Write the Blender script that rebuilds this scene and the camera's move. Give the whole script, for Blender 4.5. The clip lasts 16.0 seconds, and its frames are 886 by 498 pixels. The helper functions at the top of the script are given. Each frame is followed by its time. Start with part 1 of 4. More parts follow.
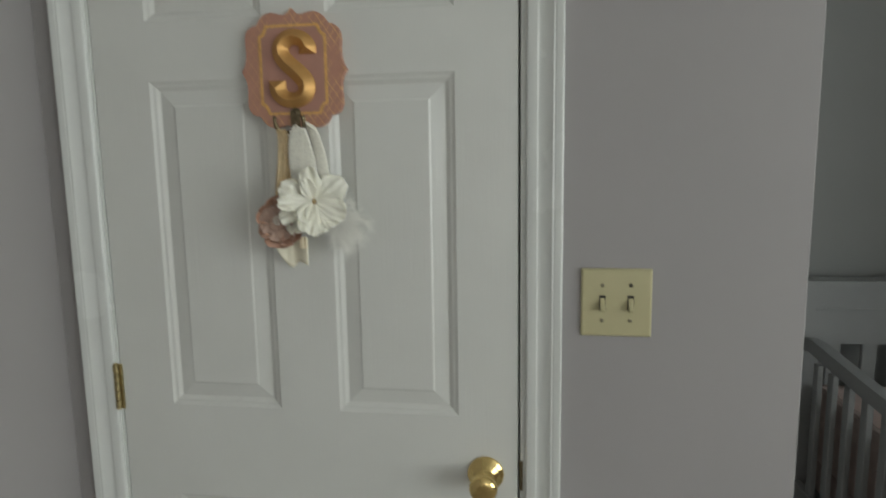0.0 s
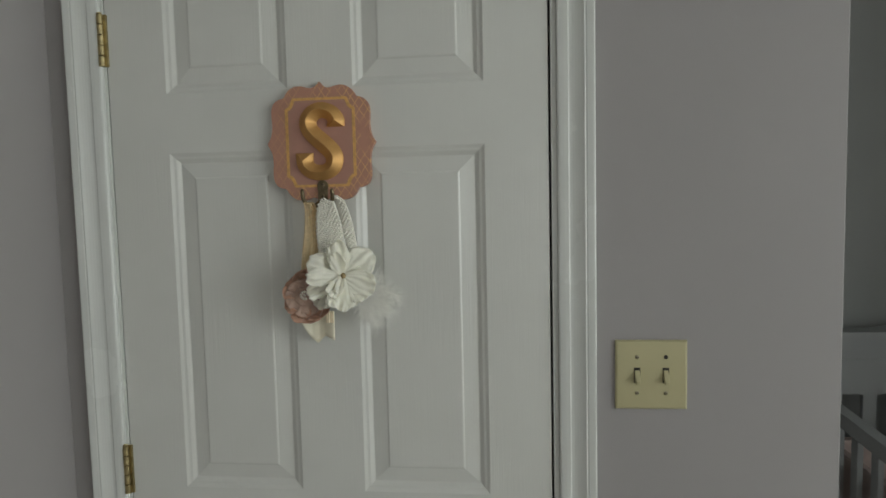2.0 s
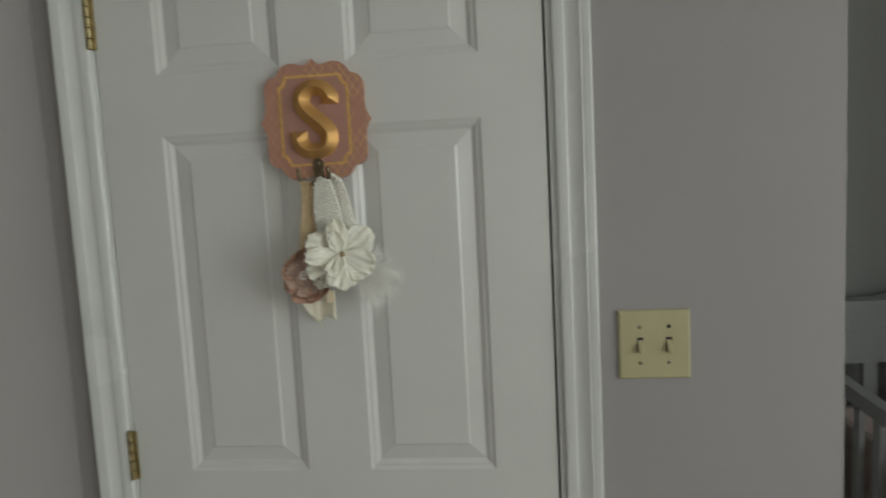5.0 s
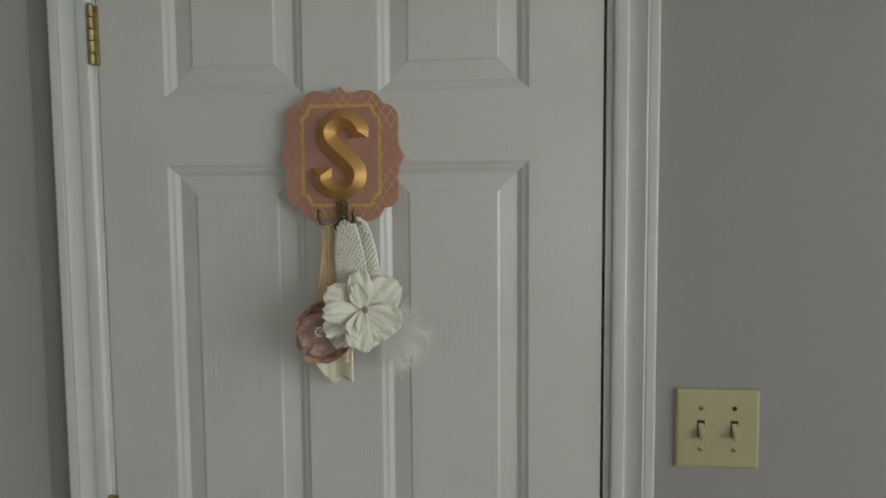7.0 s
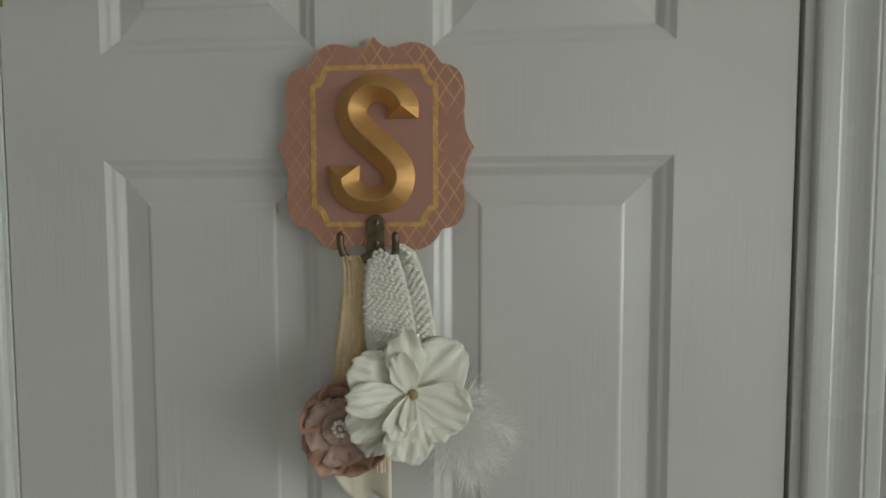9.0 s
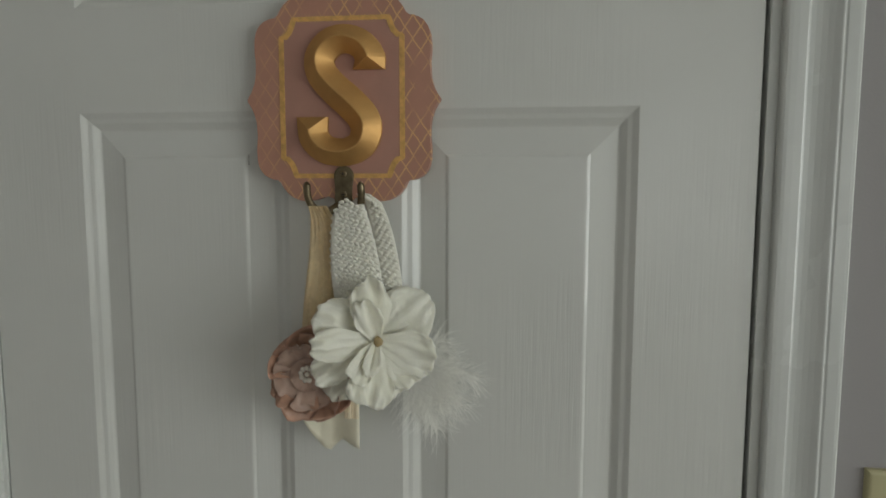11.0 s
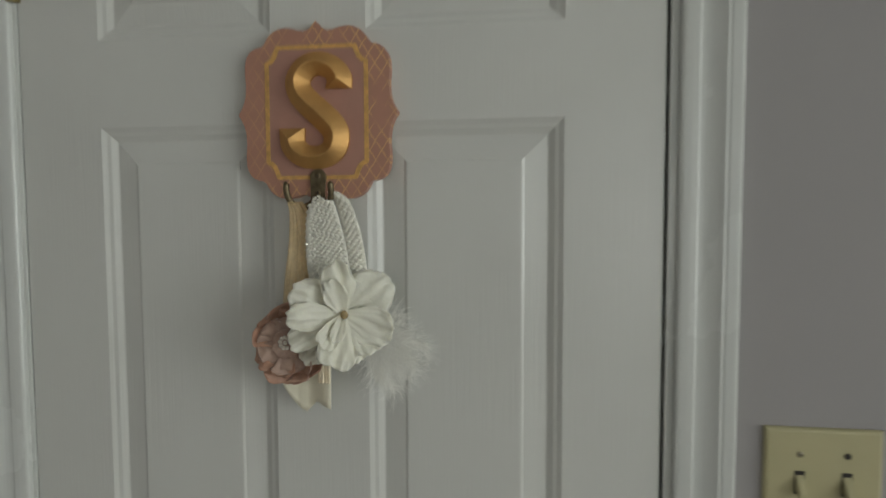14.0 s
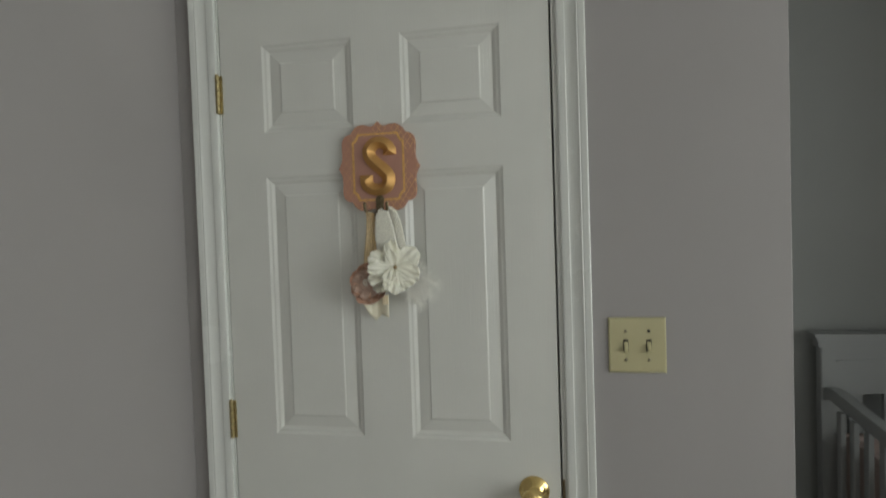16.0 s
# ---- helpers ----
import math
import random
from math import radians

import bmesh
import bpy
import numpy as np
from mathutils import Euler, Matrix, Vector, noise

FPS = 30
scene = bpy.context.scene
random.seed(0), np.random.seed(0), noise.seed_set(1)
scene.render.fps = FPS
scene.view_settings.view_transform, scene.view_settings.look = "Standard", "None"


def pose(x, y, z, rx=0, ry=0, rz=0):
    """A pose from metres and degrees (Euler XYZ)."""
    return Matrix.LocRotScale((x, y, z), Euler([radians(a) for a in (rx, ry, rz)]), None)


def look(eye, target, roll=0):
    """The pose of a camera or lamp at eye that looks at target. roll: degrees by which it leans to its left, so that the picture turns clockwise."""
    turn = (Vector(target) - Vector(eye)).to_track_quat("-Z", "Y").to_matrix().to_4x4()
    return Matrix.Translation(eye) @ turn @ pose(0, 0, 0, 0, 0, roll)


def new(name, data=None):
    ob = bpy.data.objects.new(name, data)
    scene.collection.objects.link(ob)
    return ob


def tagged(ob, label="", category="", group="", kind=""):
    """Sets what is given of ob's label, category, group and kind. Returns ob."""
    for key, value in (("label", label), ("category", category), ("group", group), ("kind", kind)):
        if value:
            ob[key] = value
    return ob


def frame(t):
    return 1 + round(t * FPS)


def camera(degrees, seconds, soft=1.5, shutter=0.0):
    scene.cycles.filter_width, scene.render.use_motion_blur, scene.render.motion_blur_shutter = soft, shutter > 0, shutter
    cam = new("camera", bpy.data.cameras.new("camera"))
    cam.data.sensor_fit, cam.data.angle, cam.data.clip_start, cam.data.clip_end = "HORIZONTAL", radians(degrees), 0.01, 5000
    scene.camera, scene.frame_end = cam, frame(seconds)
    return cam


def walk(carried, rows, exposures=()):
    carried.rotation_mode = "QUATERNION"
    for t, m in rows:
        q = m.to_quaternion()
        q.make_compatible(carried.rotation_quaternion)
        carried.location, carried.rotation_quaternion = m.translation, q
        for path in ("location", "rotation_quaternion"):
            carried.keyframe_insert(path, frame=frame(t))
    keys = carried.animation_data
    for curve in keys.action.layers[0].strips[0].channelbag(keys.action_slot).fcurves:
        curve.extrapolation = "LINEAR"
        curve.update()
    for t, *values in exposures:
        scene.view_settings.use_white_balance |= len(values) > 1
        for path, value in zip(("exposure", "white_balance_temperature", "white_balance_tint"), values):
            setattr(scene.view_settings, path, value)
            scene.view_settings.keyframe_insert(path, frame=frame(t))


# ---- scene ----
cam = camera(71.4, 16.0, shutter=0.5)
EXPO = [(0.0, 0.16, 6370, 8.6), (1.5, 0.0, 6390, 8.6), (5.2, 0.0, 6490, 8.6), (7.3, -0.09, 6450, 8.6), (9.2, -0.12, 6430, 8.6), (11.3, -0.15, 6470, 8.6), (12.5, -0.17, 6550, 8.6),
        (14.0, -0.12, 6470, 8.6), (15.0, 0.02, 6450, 8.6), (16.0, 0.02, 6490, 8.6)]
PATH = [
    (0, (0.021, -1.043, 1.472), (-0.266, 0.917, 1.197), -0.9),
    (0.5, (-0.051, -1.069, 1.522), (-0.346, 0.901, 1.341), -1.3),
    (1, (-0.063, -1.062, 1.539), (-0.501, 0.887, 1.442), -2.5),
    (1.5, (-0.1, -1.043, 1.528), (-0.467, 0.921, 1.432), -1.5),
    (2, (-0.073, -1.032, 1.525), (-0.28, 0.952, 1.38), -1.3),
    (2.5, (-0.081, -1.033, 1.521), (-0.33, 0.945, 1.358), -2.9),
    (3, (-0.076, -1.02, 1.518), (-0.277, 0.963, 1.354), -2.6),
    (3.5, (-0.079, -1.017, 1.516), (-0.257, 0.969, 1.362), -2.2),
    (4, (-0.079, -1.015, 1.51), (-0.25, 0.971, 1.349), -1.8),
    (4.5, (-0.069, -1.016, 1.498), (-0.187, 0.975, 1.338), -2.0),
    (5, (-0.078, -1.026, 1.506), (-0.277, 0.955, 1.318), -3.0),
    (5.2, (-0.094, -1.03, 1.515), (-0.357, 0.949, 1.383), -3.1),
    (7.3, (-0.167, -0.83, 1.562), (-0.361, 1.156, 1.433), -0.3),
    (7.5, (-0.21, -0.762, 1.568), (-0.473, 1.219, 1.504), -2.1),
    (8, (-0.243, -0.659, 1.579), (-0.524, 1.321, 1.568), 1.3),
    (8.5, (-0.224, -0.631, 1.578), (-0.519, 1.346, 1.518), 0.7),
    (9, (-0.261, -0.581, 1.574), (-0.458, 1.405, 1.448), -0.1),
    (9.2, (-0.263, -0.58, 1.577), (-0.474, 1.402, 1.413), 0.1),
    (11.3, (-0.207, -0.586, 1.531), (-0.445, 1.389, 1.325), 0.2),
    (11.5, (-0.2, -0.584, 1.516), (-0.438, 1.387, 1.276), 1.2),
    (12, (-0.194, -0.57, 1.478), (-0.377, 1.385, 1.096), 1.5),
    (12.5, (-0.198, -0.58, 1.468), (-0.418, 1.374, 1.103), -0.8),
    (13, (-0.198, -0.605, 1.505), (-0.487, 1.366, 1.326), -1.9),
    (13.5, (-0.188, -0.619, 1.515), (-0.491, 1.352, 1.361), -0.8),
    (14, (-0.141, -0.684, 1.522), (-0.429, 1.291, 1.4), -0.2),
    (14.4, (-0.111, -0.848, 1.611), (-0.298, 1.143, 1.621), -1.4),
    (14.5, (-0.111, -0.887, 1.637), (-0.313, 1.102, 1.68), -0.5),
    (15, (-0.095, -1.05, 1.618), (-0.175, 0.948, 1.647), -1.7),
    (15.5, (0.011, -1.248, 1.592), (-0.306, 0.726, 1.653), 0.1),
    (15.7, (-0.011, -1.31, 1.563), (-0.336, 0.664, 1.55), -1.2),
    (16, (0.023, -1.328, 1.489), (-0.372, 0.632, 1.427), -1.9),
]
walk(cam, [(t, look(eye, target, roll)) for t, eye, target, roll in PATH], EXPO)

# ---- light and exposure ----
world = bpy.data.worlds.new("sky")
world.use_nodes = True
scene.world = world
sky = world.node_tree.nodes.new("ShaderNodeTexSky")
sky.sky_type, sky.sun_disc = "NISHITA", False
sky.sun_elevation, sky.sun_rotation = radians(40), radians(200)
world.node_tree.links.new(sky.outputs["Color"], world.node_tree.nodes["Background"].inputs["Color"])
world.node_tree.nodes["Background"].inputs["Strength"].default_value = 0.06

WIN_Y0, WIN_Y1, WIN_Z0, WIN_Z1 = -3.75, -0.70, 0.75, 2.45
SW_X0, SW_X1, SW_Z0, SW_Z1 = 0.35, 1.55, 1.00, 2.25
lamp = new("window_daylight", bpy.data.lights.new("window_daylight", "AREA"))
lamp.data.shape, lamp.data.size, lamp.data.size_y = "RECTANGLE", WIN_Y1 - WIN_Y0 - 0.1, WIN_Z1 - WIN_Z0 - 0.1
lamp.data.energy, lamp.data.color = 63, (0.945, 0.99, 0.965)
lamp.matrix_world = look((3.16, (WIN_Y0 + WIN_Y1) / 2, (WIN_Z0 + WIN_Z1) / 2), (0, (WIN_Y0 + WIN_Y1) / 2, (WIN_Z0 + WIN_Z1) / 2 - 0.3))
lamp = new("window_daylight", bpy.data.lights.new("window_daylight", "AREA"))
lamp.data.shape, lamp.data.size, lamp.data.size_y = "RECTANGLE", SW_X1 - SW_X0 - 0.1, SW_Z1 - SW_Z0 - 0.1
lamp.data.energy, lamp.data.color = 5.5, (0.945, 0.98, 0.985)
lamp.matrix_world = look(((SW_X0 + SW_X1) / 2, -4.22, (SW_Z0 + SW_Z1) / 2), ((SW_X0 + SW_X1) / 2, 0, (SW_Z0 + SW_Z1) / 2 - 0.3))


# ---- materials ----
def material(name, colour, rough=0.5, metal=0.0, vary=0.06, vary_scale=6.0, grain=None, grain_strength=0.2, grain_size=0.0004,
             sheen=0.0, see_through=0.0, random_tone=0.0, coat=0.0, translucent=0.0, patches=0.0):
    """Principled surface with slow and fine colour variation and a fine relief."""
    m = bpy.data.materials.new(name)
    m.use_nodes = True
    t = m.node_tree
    b = t.nodes["Principled BSDF"]
    co = t.nodes.new("ShaderNodeTexCoord")
    slow = t.nodes.new("ShaderNodeTexNoise")
    slow.inputs["Scale"].default_value, slow.inputs["Detail"].default_value = vary_scale, 6
    t.links.new(co.outputs["Object"], slow.inputs["Vector"])
    ramp = t.nodes.new("ShaderNodeMapRange")
    ramp.inputs["From Min"].default_value, ramp.inputs["From Max"].default_value = 0.3, 0.7
    ramp.inputs["To Min"].default_value, ramp.inputs["To Max"].default_value = 1 - vary, 1 + vary
    t.links.new(slow.outputs["Fac"], ramp.inputs["Value"])
    tone = t.nodes.new("ShaderNodeVectorMath")
    tone.operation = "SCALE"
    tone.inputs[0].default_value = colour
    level = ramp.outputs["Result"]
    if random_tone:
        info = t.nodes.new("ShaderNodeObjectInfo")
        rr = t.nodes.new("ShaderNodeMapRange")
        rr.inputs["To Min"].default_value, rr.inputs["To Max"].default_value = 1 - random_tone, 1 + random_tone
        t.links.new(info.outputs["Random"], rr.inputs["Value"])
        mul = t.nodes.new("ShaderNodeMath")
        mul.operation = "MULTIPLY"
        t.links.new(level, mul.inputs[0])
        t.links.new(rr.outputs["Result"], mul.inputs[1])
        level = mul.outputs["Value"]
    t.links.new(level, tone.inputs["Scale"])
    t.links.new(tone.outputs["Vector"], b.inputs["Base Color"])
    b.inputs["Roughness"].default_value, b.inputs["Metallic"].default_value = rough, metal
    b.inputs["Sheen Weight"].default_value = sheen
    b.inputs["Coat Weight"].default_value = coat
    rr2 = t.nodes.new("ShaderNodeMapRange")
    rr2.inputs["To Min"].default_value, rr2.inputs["To Max"].default_value = max(0.02, rough - 0.015), min(1, rough + 0.015)
    t.links.new(slow.outputs["Fac"], rr2.inputs["Value"])
    t.links.new(rr2.outputs["Result"], b.inputs["Roughness"])
    if grain:
        mp = t.nodes.new("ShaderNodeMapping")
        mp.inputs["Scale"].default_value = grain
        fine = t.nodes.new("ShaderNodeTexNoise")
        fine.inputs["Scale"].default_value, fine.inputs["Detail"].default_value = 1.0, 5
        t.links.new(co.outputs["Object"], mp.inputs["Vector"])
        t.links.new(mp.outputs["Vector"], fine.inputs["Vector"])
        bump = t.nodes.new("ShaderNodeBump")
        bump.inputs["Strength"].default_value, bump.inputs["Distance"].default_value = grain_strength, grain_size
        t.links.new(fine.outputs["Fac"], bump.inputs["Height"])
        if patches:
            area = t.nodes.new("ShaderNodeTexNoise")
            area.inputs["Scale"].default_value = patches
            gate = t.nodes.new("ShaderNodeMapRange")
            gate.inputs["From Min"].default_value, gate.inputs["From Max"].default_value = 0.40, 0.64
            gate.inputs["To Min"].default_value, gate.inputs["To Max"].default_value = 0.12 * grain_strength, grain_strength
            t.links.new(co.outputs["Object"], area.inputs["Vector"])
            t.links.new(area.outputs["Fac"], gate.inputs["Value"])
            t.links.new(gate.outputs["Result"], bump.inputs["Strength"])
        t.links.new(bump.outputs["Normal"], b.inputs["Normal"])
    if translucent:
        out = t.nodes["Material Output"]
        glow = t.nodes.new("ShaderNodeBsdfTranslucent")
        mix = t.nodes.new("ShaderNodeMixShader")
        mix.inputs["Fac"].default_value = translucent
        t.links.new(tone.outputs["Vector"], glow.inputs["Color"])
        t.links.new(b.outputs["BSDF"], mix.inputs[1])
        t.links.new(glow.outputs["BSDF"], mix.inputs[2])
        t.links.new(mix.outputs["Shader"], out.inputs["Surface"])
    if see_through:
        out = t.nodes["Material Output"]
        clear = t.nodes.new("ShaderNodeBsdfTransparent")
        mix = t.nodes.new("ShaderNodeMixShader")
        mix.inputs["Fac"].default_value = see_through
        t.links.new(out.inputs["Surface"].links[0].from_socket, mix.inputs[1])
        t.links.new(clear.outputs["BSDF"], mix.inputs[2])
        t.links.new(mix.outputs["Shader"], out.inputs["Surface"])
    return m


door_paint = material("door_paint", (0.632, 0.632, 0.590), 0.26, vary=0.025, grain=(330, 330, 11), grain_strength=0.46, grain_size=0.0008, patches=5.5)
trim_paint = material("trim_paint", (0.64, 0.65, 0.615), 0.27, vary=0.012, grain=(160, 160, 30), grain_strength=0.12)
wall_paint = material("wall_paint", (0.314, 0.296, 0.289), 0.7, vary=0.03, vary_scale=2.5, grain=(330, 330, 330), grain_strength=0.22, grain_size=0.0005)
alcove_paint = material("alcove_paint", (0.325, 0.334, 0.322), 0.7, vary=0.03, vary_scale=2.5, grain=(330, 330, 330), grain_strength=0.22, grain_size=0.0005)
# paler than the other walls, so the unseen south wall acts as a reflector
bounce_paint = material("bounce_wall_paint", (0.60, 0.58, 0.55), 0.7, vary=0.03, vary_scale=2.5, grain=(330, 330, 330), grain_strength=0.22, grain_size=0.0005)
ceiling_paint = material("ceiling_paint", (0.66, 0.66, 0.635), 0.8, vary=0.03, grain=(250, 250, 250), grain_strength=0.25)
carpet = material("carpet", (0.30, 0.265, 0.225), 0.95, vary=0.15, vary_scale=40, grain=(500, 500, 500), grain_strength=0.8, grain_size=0.004)
brass = material("polished_brass", (0.80, 0.60, 0.25), 0.13, metal=1.0, vary=0.12, vary_scale=60)
hinge_brass = material("aged_brass", (0.42, 0.345, 0.18), 0.36, metal=1.0, vary=0.25, vary_scale=120)
bronze = material("antique_bronze", (0.17, 0.135, 0.08), 0.38, metal=0.85, vary=0.3, vary_scale=150)
steel = material("screw_steel", (0.30, 0.27, 0.19), 0.5, metal=1.0, vary=0.2, vary_scale=200)
ivory = material("ivory_plastic", (0.44, 0.40, 0.23), 0.34, vary=0.03, vary_scale=20, grain=(600, 600, 600), grain_strength=0.05)
# near-black colour that paints in the shade of slots and holes
recess_shade = material("recess_shade_black", (0.03, 0.025, 0.02), 0.8)
gold_metal = material("brushed_gold", (0.60, 0.35, 0.125), 0.54, metal=0.72, vary=0.10, vary_scale=45, grain=(900, 900, 120), grain_strength=0.10, grain_size=0.0003)
gold_paint = material("gold_paint", (0.68, 0.40, 0.13), 0.45, metal=0.25, vary=0.22, vary_scale=140)
pink_paint = material("dusty_pink_paint", (0.42, 0.222, 0.168), 0.55, vary=0.06, vary_scale=40, grain=(300, 300, 300), grain_strength=0.2)
screw_bronze = material("screw_bronze", (0.22, 0.17, 0.10), 0.4, metal=0.9, vary=0.2, vary_scale=200)
chip = material("bare_board", (0.40, 0.39, 0.36), 0.8, vary=0.3, vary_scale=300)
silk = material("white_silk", (0.97, 0.94, 0.775), 0.45, translucent=0.14, vary=0.04, vary_scale=60, grain=(230, 230, 230), grain_strength=0.55, grain_size=0.001, sheen=0.3)
silk_surface = silk.node_tree.nodes["Principled BSDF"]
silk_surface.inputs["Subsurface Weight"].default_value = 0.5
silk_surface.inputs["Subsurface Radius"].default_value = (1.0, 1.0, 0.95)
silk_surface.inputs["Subsurface Scale"].default_value = 0.002
satin_pink = material("dusty_rose_satin", (0.58, 0.34, 0.235), 0.30, translucent=0.2, vary=0.16, vary_scale=70, sheen=0.3)
satin_taupe = material("taupe_satin", (0.50, 0.34, 0.265), 0.42, translucent=0.12, vary=0.12, vary_scale=70, sheen=0.3)
bud = material("tan_bud", (0.34, 0.25, 0.12), 0.6, vary=0.3, vary_scale=300)
crochet = material("white_crochet_yarn", (0.96, 0.94, 0.85), 0.8, translucent=0.3, vary=0.08, vary_scale=200, grain=(2500, 2500, 2500), grain_strength=0.25, sheen=0.3)
lace = material("peach_lace", (0.99, 0.82, 0.53), 0.7, translucent=0.4, vary=0.10, vary_scale=180, grain=(1200, 1200, 200), grain_strength=0.6, see_through=0.34)
ribbon = material("ivory_satin_ribbon", (0.88, 0.83, 0.66), 0.36, translucent=0.2, vary=0.05, vary_scale=50, sheen=0.2)
ribbon_gold = material("peach_satin_ribbon", (0.88, 0.77, 0.56), 0.4, vary=0.1, vary_scale=90)
pearl = material("pearl_bead", (0.72, 0.66, 0.58), 0.15, vary=0.05, coat=0.6)
down = material("white_down", (0.97, 0.96, 0.91), 0.9, vary=0.03, translucent=0.25)
crib_paint = material("crib_paint", (0.305, 0.314, 0.31), 0.38, vary=0.03, grain=(200, 200, 40), grain_strength=0.1)
bedding = material("pale_pink_bedding", (0.46, 0.37, 0.34), 0.9, vary=0.15, vary_scale=12, grain=(700, 700, 700), grain_strength=0.4)
glass = material("window_glass", (1, 1, 1), 0.02)
glass.node_tree.nodes["Principled BSDF"].inputs["Transmission Weight"].default_value = 1.0


PX, PZ, PT = -0.3815, 1.6320, 0.0130


def lattice(m):
    """Thin gold trellis lines painted over the pink, worn away in places and fainter towards the left."""
    t = m.node_tree
    b = t.nodes["Principled BSDF"]
    base = b.inputs["Base Color"].links[0].from_socket

    def math_node(op, a, c=None, d=None):
        n = t.nodes.new("ShaderNodeMath")
        n.operation = op
        for i, v in enumerate((a, c, d)):
            if v is None:
                continue
            if isinstance(v, (int, float)):
                n.inputs[i].default_value = v
            else:
                t.links.new(v, n.inputs[i])
        return n.outputs[0]

    co = t.nodes.new("ShaderNodeTexCoord")
    wob = t.nodes.new("ShaderNodeTexNoise")
    wob.inputs["Scale"].default_value = 90
    t.links.new(co.outputs["Object"], wob.inputs["Vector"])
    sep = t.nodes.new("ShaderNodeSeparateXYZ")
    t.links.new(co.outputs["Object"], sep.inputs["Vector"])
    u = math_node("MULTIPLY_ADD", sep.outputs["X"], 1 / 0.0142, math_node("MULTIPLY", wob.outputs["Fac"], 0.22))
    v = math_node("MULTIPLY", sep.outputs["Z"], 1 / 0.0212)
    lines = []
    for w in (math_node("ADD", u, v), math_node("SUBTRACT", u, v)):
        f = math_node("ABSOLUTE", math_node("SUBTRACT", math_node("FRACT", w), 0.5))
        lines.append(math_node("LESS_THAN", f, 0.052))
    on = math_node("MAXIMUM", lines[0], lines[1])
    wear = t.nodes.new("ShaderNodeTexNoise")
    wear.inputs["Scale"].default_value = 30
    t.links.new(co.outputs["Object"], wear.inputs["Vector"])
    keep = t.nodes.new("ShaderNodeMapRange")
    keep.inputs["From Min"].default_value, keep.inputs["From Max"].default_value = 0.34, 0.50
    keep.inputs["To Max"].default_value = 0.66
    t.links.new(wear.outputs["Fac"], keep.inputs["Value"])
    left_fade = t.nodes.new("ShaderNodeMapRange")
    left_fade.inputs["From Min"].default_value, left_fade.inputs["From Max"].default_value = PX - 0.088, PX - 0.030
    left_fade.inputs["To Min"].default_value = 0.12
    t.links.new(sep.outputs["X"], left_fade.inputs["Value"])
    mix = t.nodes.new("ShaderNodeMixRGB")
    t.links.new(math_node("MULTIPLY", math_node("MULTIPLY", on, keep.outputs["Result"]), left_fade.outputs["Result"]), mix.inputs["Fac"])
    t.links.new(base, mix.inputs["Color1"])
    mix.inputs["Color2"].default_value = (0.78, 0.48, 0.20, 1)
    t.links.new(mix.outputs["Color"], b.inputs["Base Color"])


pink_lattice = material("pink_paint_with_gold_trellis", (0.435, 0.222, 0.155), 0.5, vary=0.06, vary_scale=40, grain=(300, 300, 300), grain_strength=0.2)
lattice(pink_lattice)


# ---- building helpers ----
def thing(name, at, label, category="", group="", kind=""):
    ob = new(name)
    ob.location = at
    ob.empty_display_size = 0.05
    return tagged(ob, label, category, group, kind)


def part(name, bm, mat, parent=None, label="", smooth=False):
    """Links bm, built in world coordinates, as one mesh under a thing or under a part."""
    bmesh.ops.recalc_face_normals(bm, faces=bm.faces)
    me = bpy.data.meshes.new(name)
    bm.to_mesh(me)
    bm.free()
    me.materials.append(mat)
    if smooth:
        me.polygons.foreach_set("use_smooth", [True] * len(me.polygons))
    ob = new(name, me)
    if parent is not None:
        ob.parent = parent
        if parent.data is None:
            ob.location = -Vector(parent.location)
    if label:
        ob["label"] = label
    return ob


def box(x0, x1, y0, y1, z0, z1, bevel=0.0, segments=2, bm=None):
    own = bmesh.new()
    bmesh.ops.create_cube(own, size=1)
    for v in own.verts:
        v.co = Vector(((x0 + x1) / 2 + v.co.x * (x1 - x0), (y0 + y1) / 2 + v.co.y * (y1 - y0), (z0 + z1) / 2 + v.co.z * (z1 - z0)))
    if bevel:
        bmesh.ops.bevel(own, geom=own.edges[:], offset=bevel, segments=segments, profile=0.5, affect="EDGES")
    if bm is None:
        return own
    me = bpy.data.meshes.new("tmp")
    own.to_mesh(me)
    own.free()
    bm.from_mesh(me)
    bpy.data.meshes.remove(me)
    return bm


def spline(points, n=8):
    """Catmull-Rom through points (any length of tuple)."""
    p = [np.array(q, float) for q in points]
    p = [2 * p[0] - p[1]] + p + [2 * p[-1] - p[-2]]
    out = []
    for i in range(1, len(p) - 2):
        for k in range(n):
            s = k / n
            out.append(0.5 * (2 * p[i] + (p[i + 1] - p[i - 1]) * s + (2 * p[i - 1] - 5 * p[i] + 4 * p[i + 1] - p[i + 2]) * s * s
                              + (3 * p[i] - p[i - 1] - 3 * p[i + 1] + p[i + 2]) * s ** 3))
    out.append(p[-2])
    return out


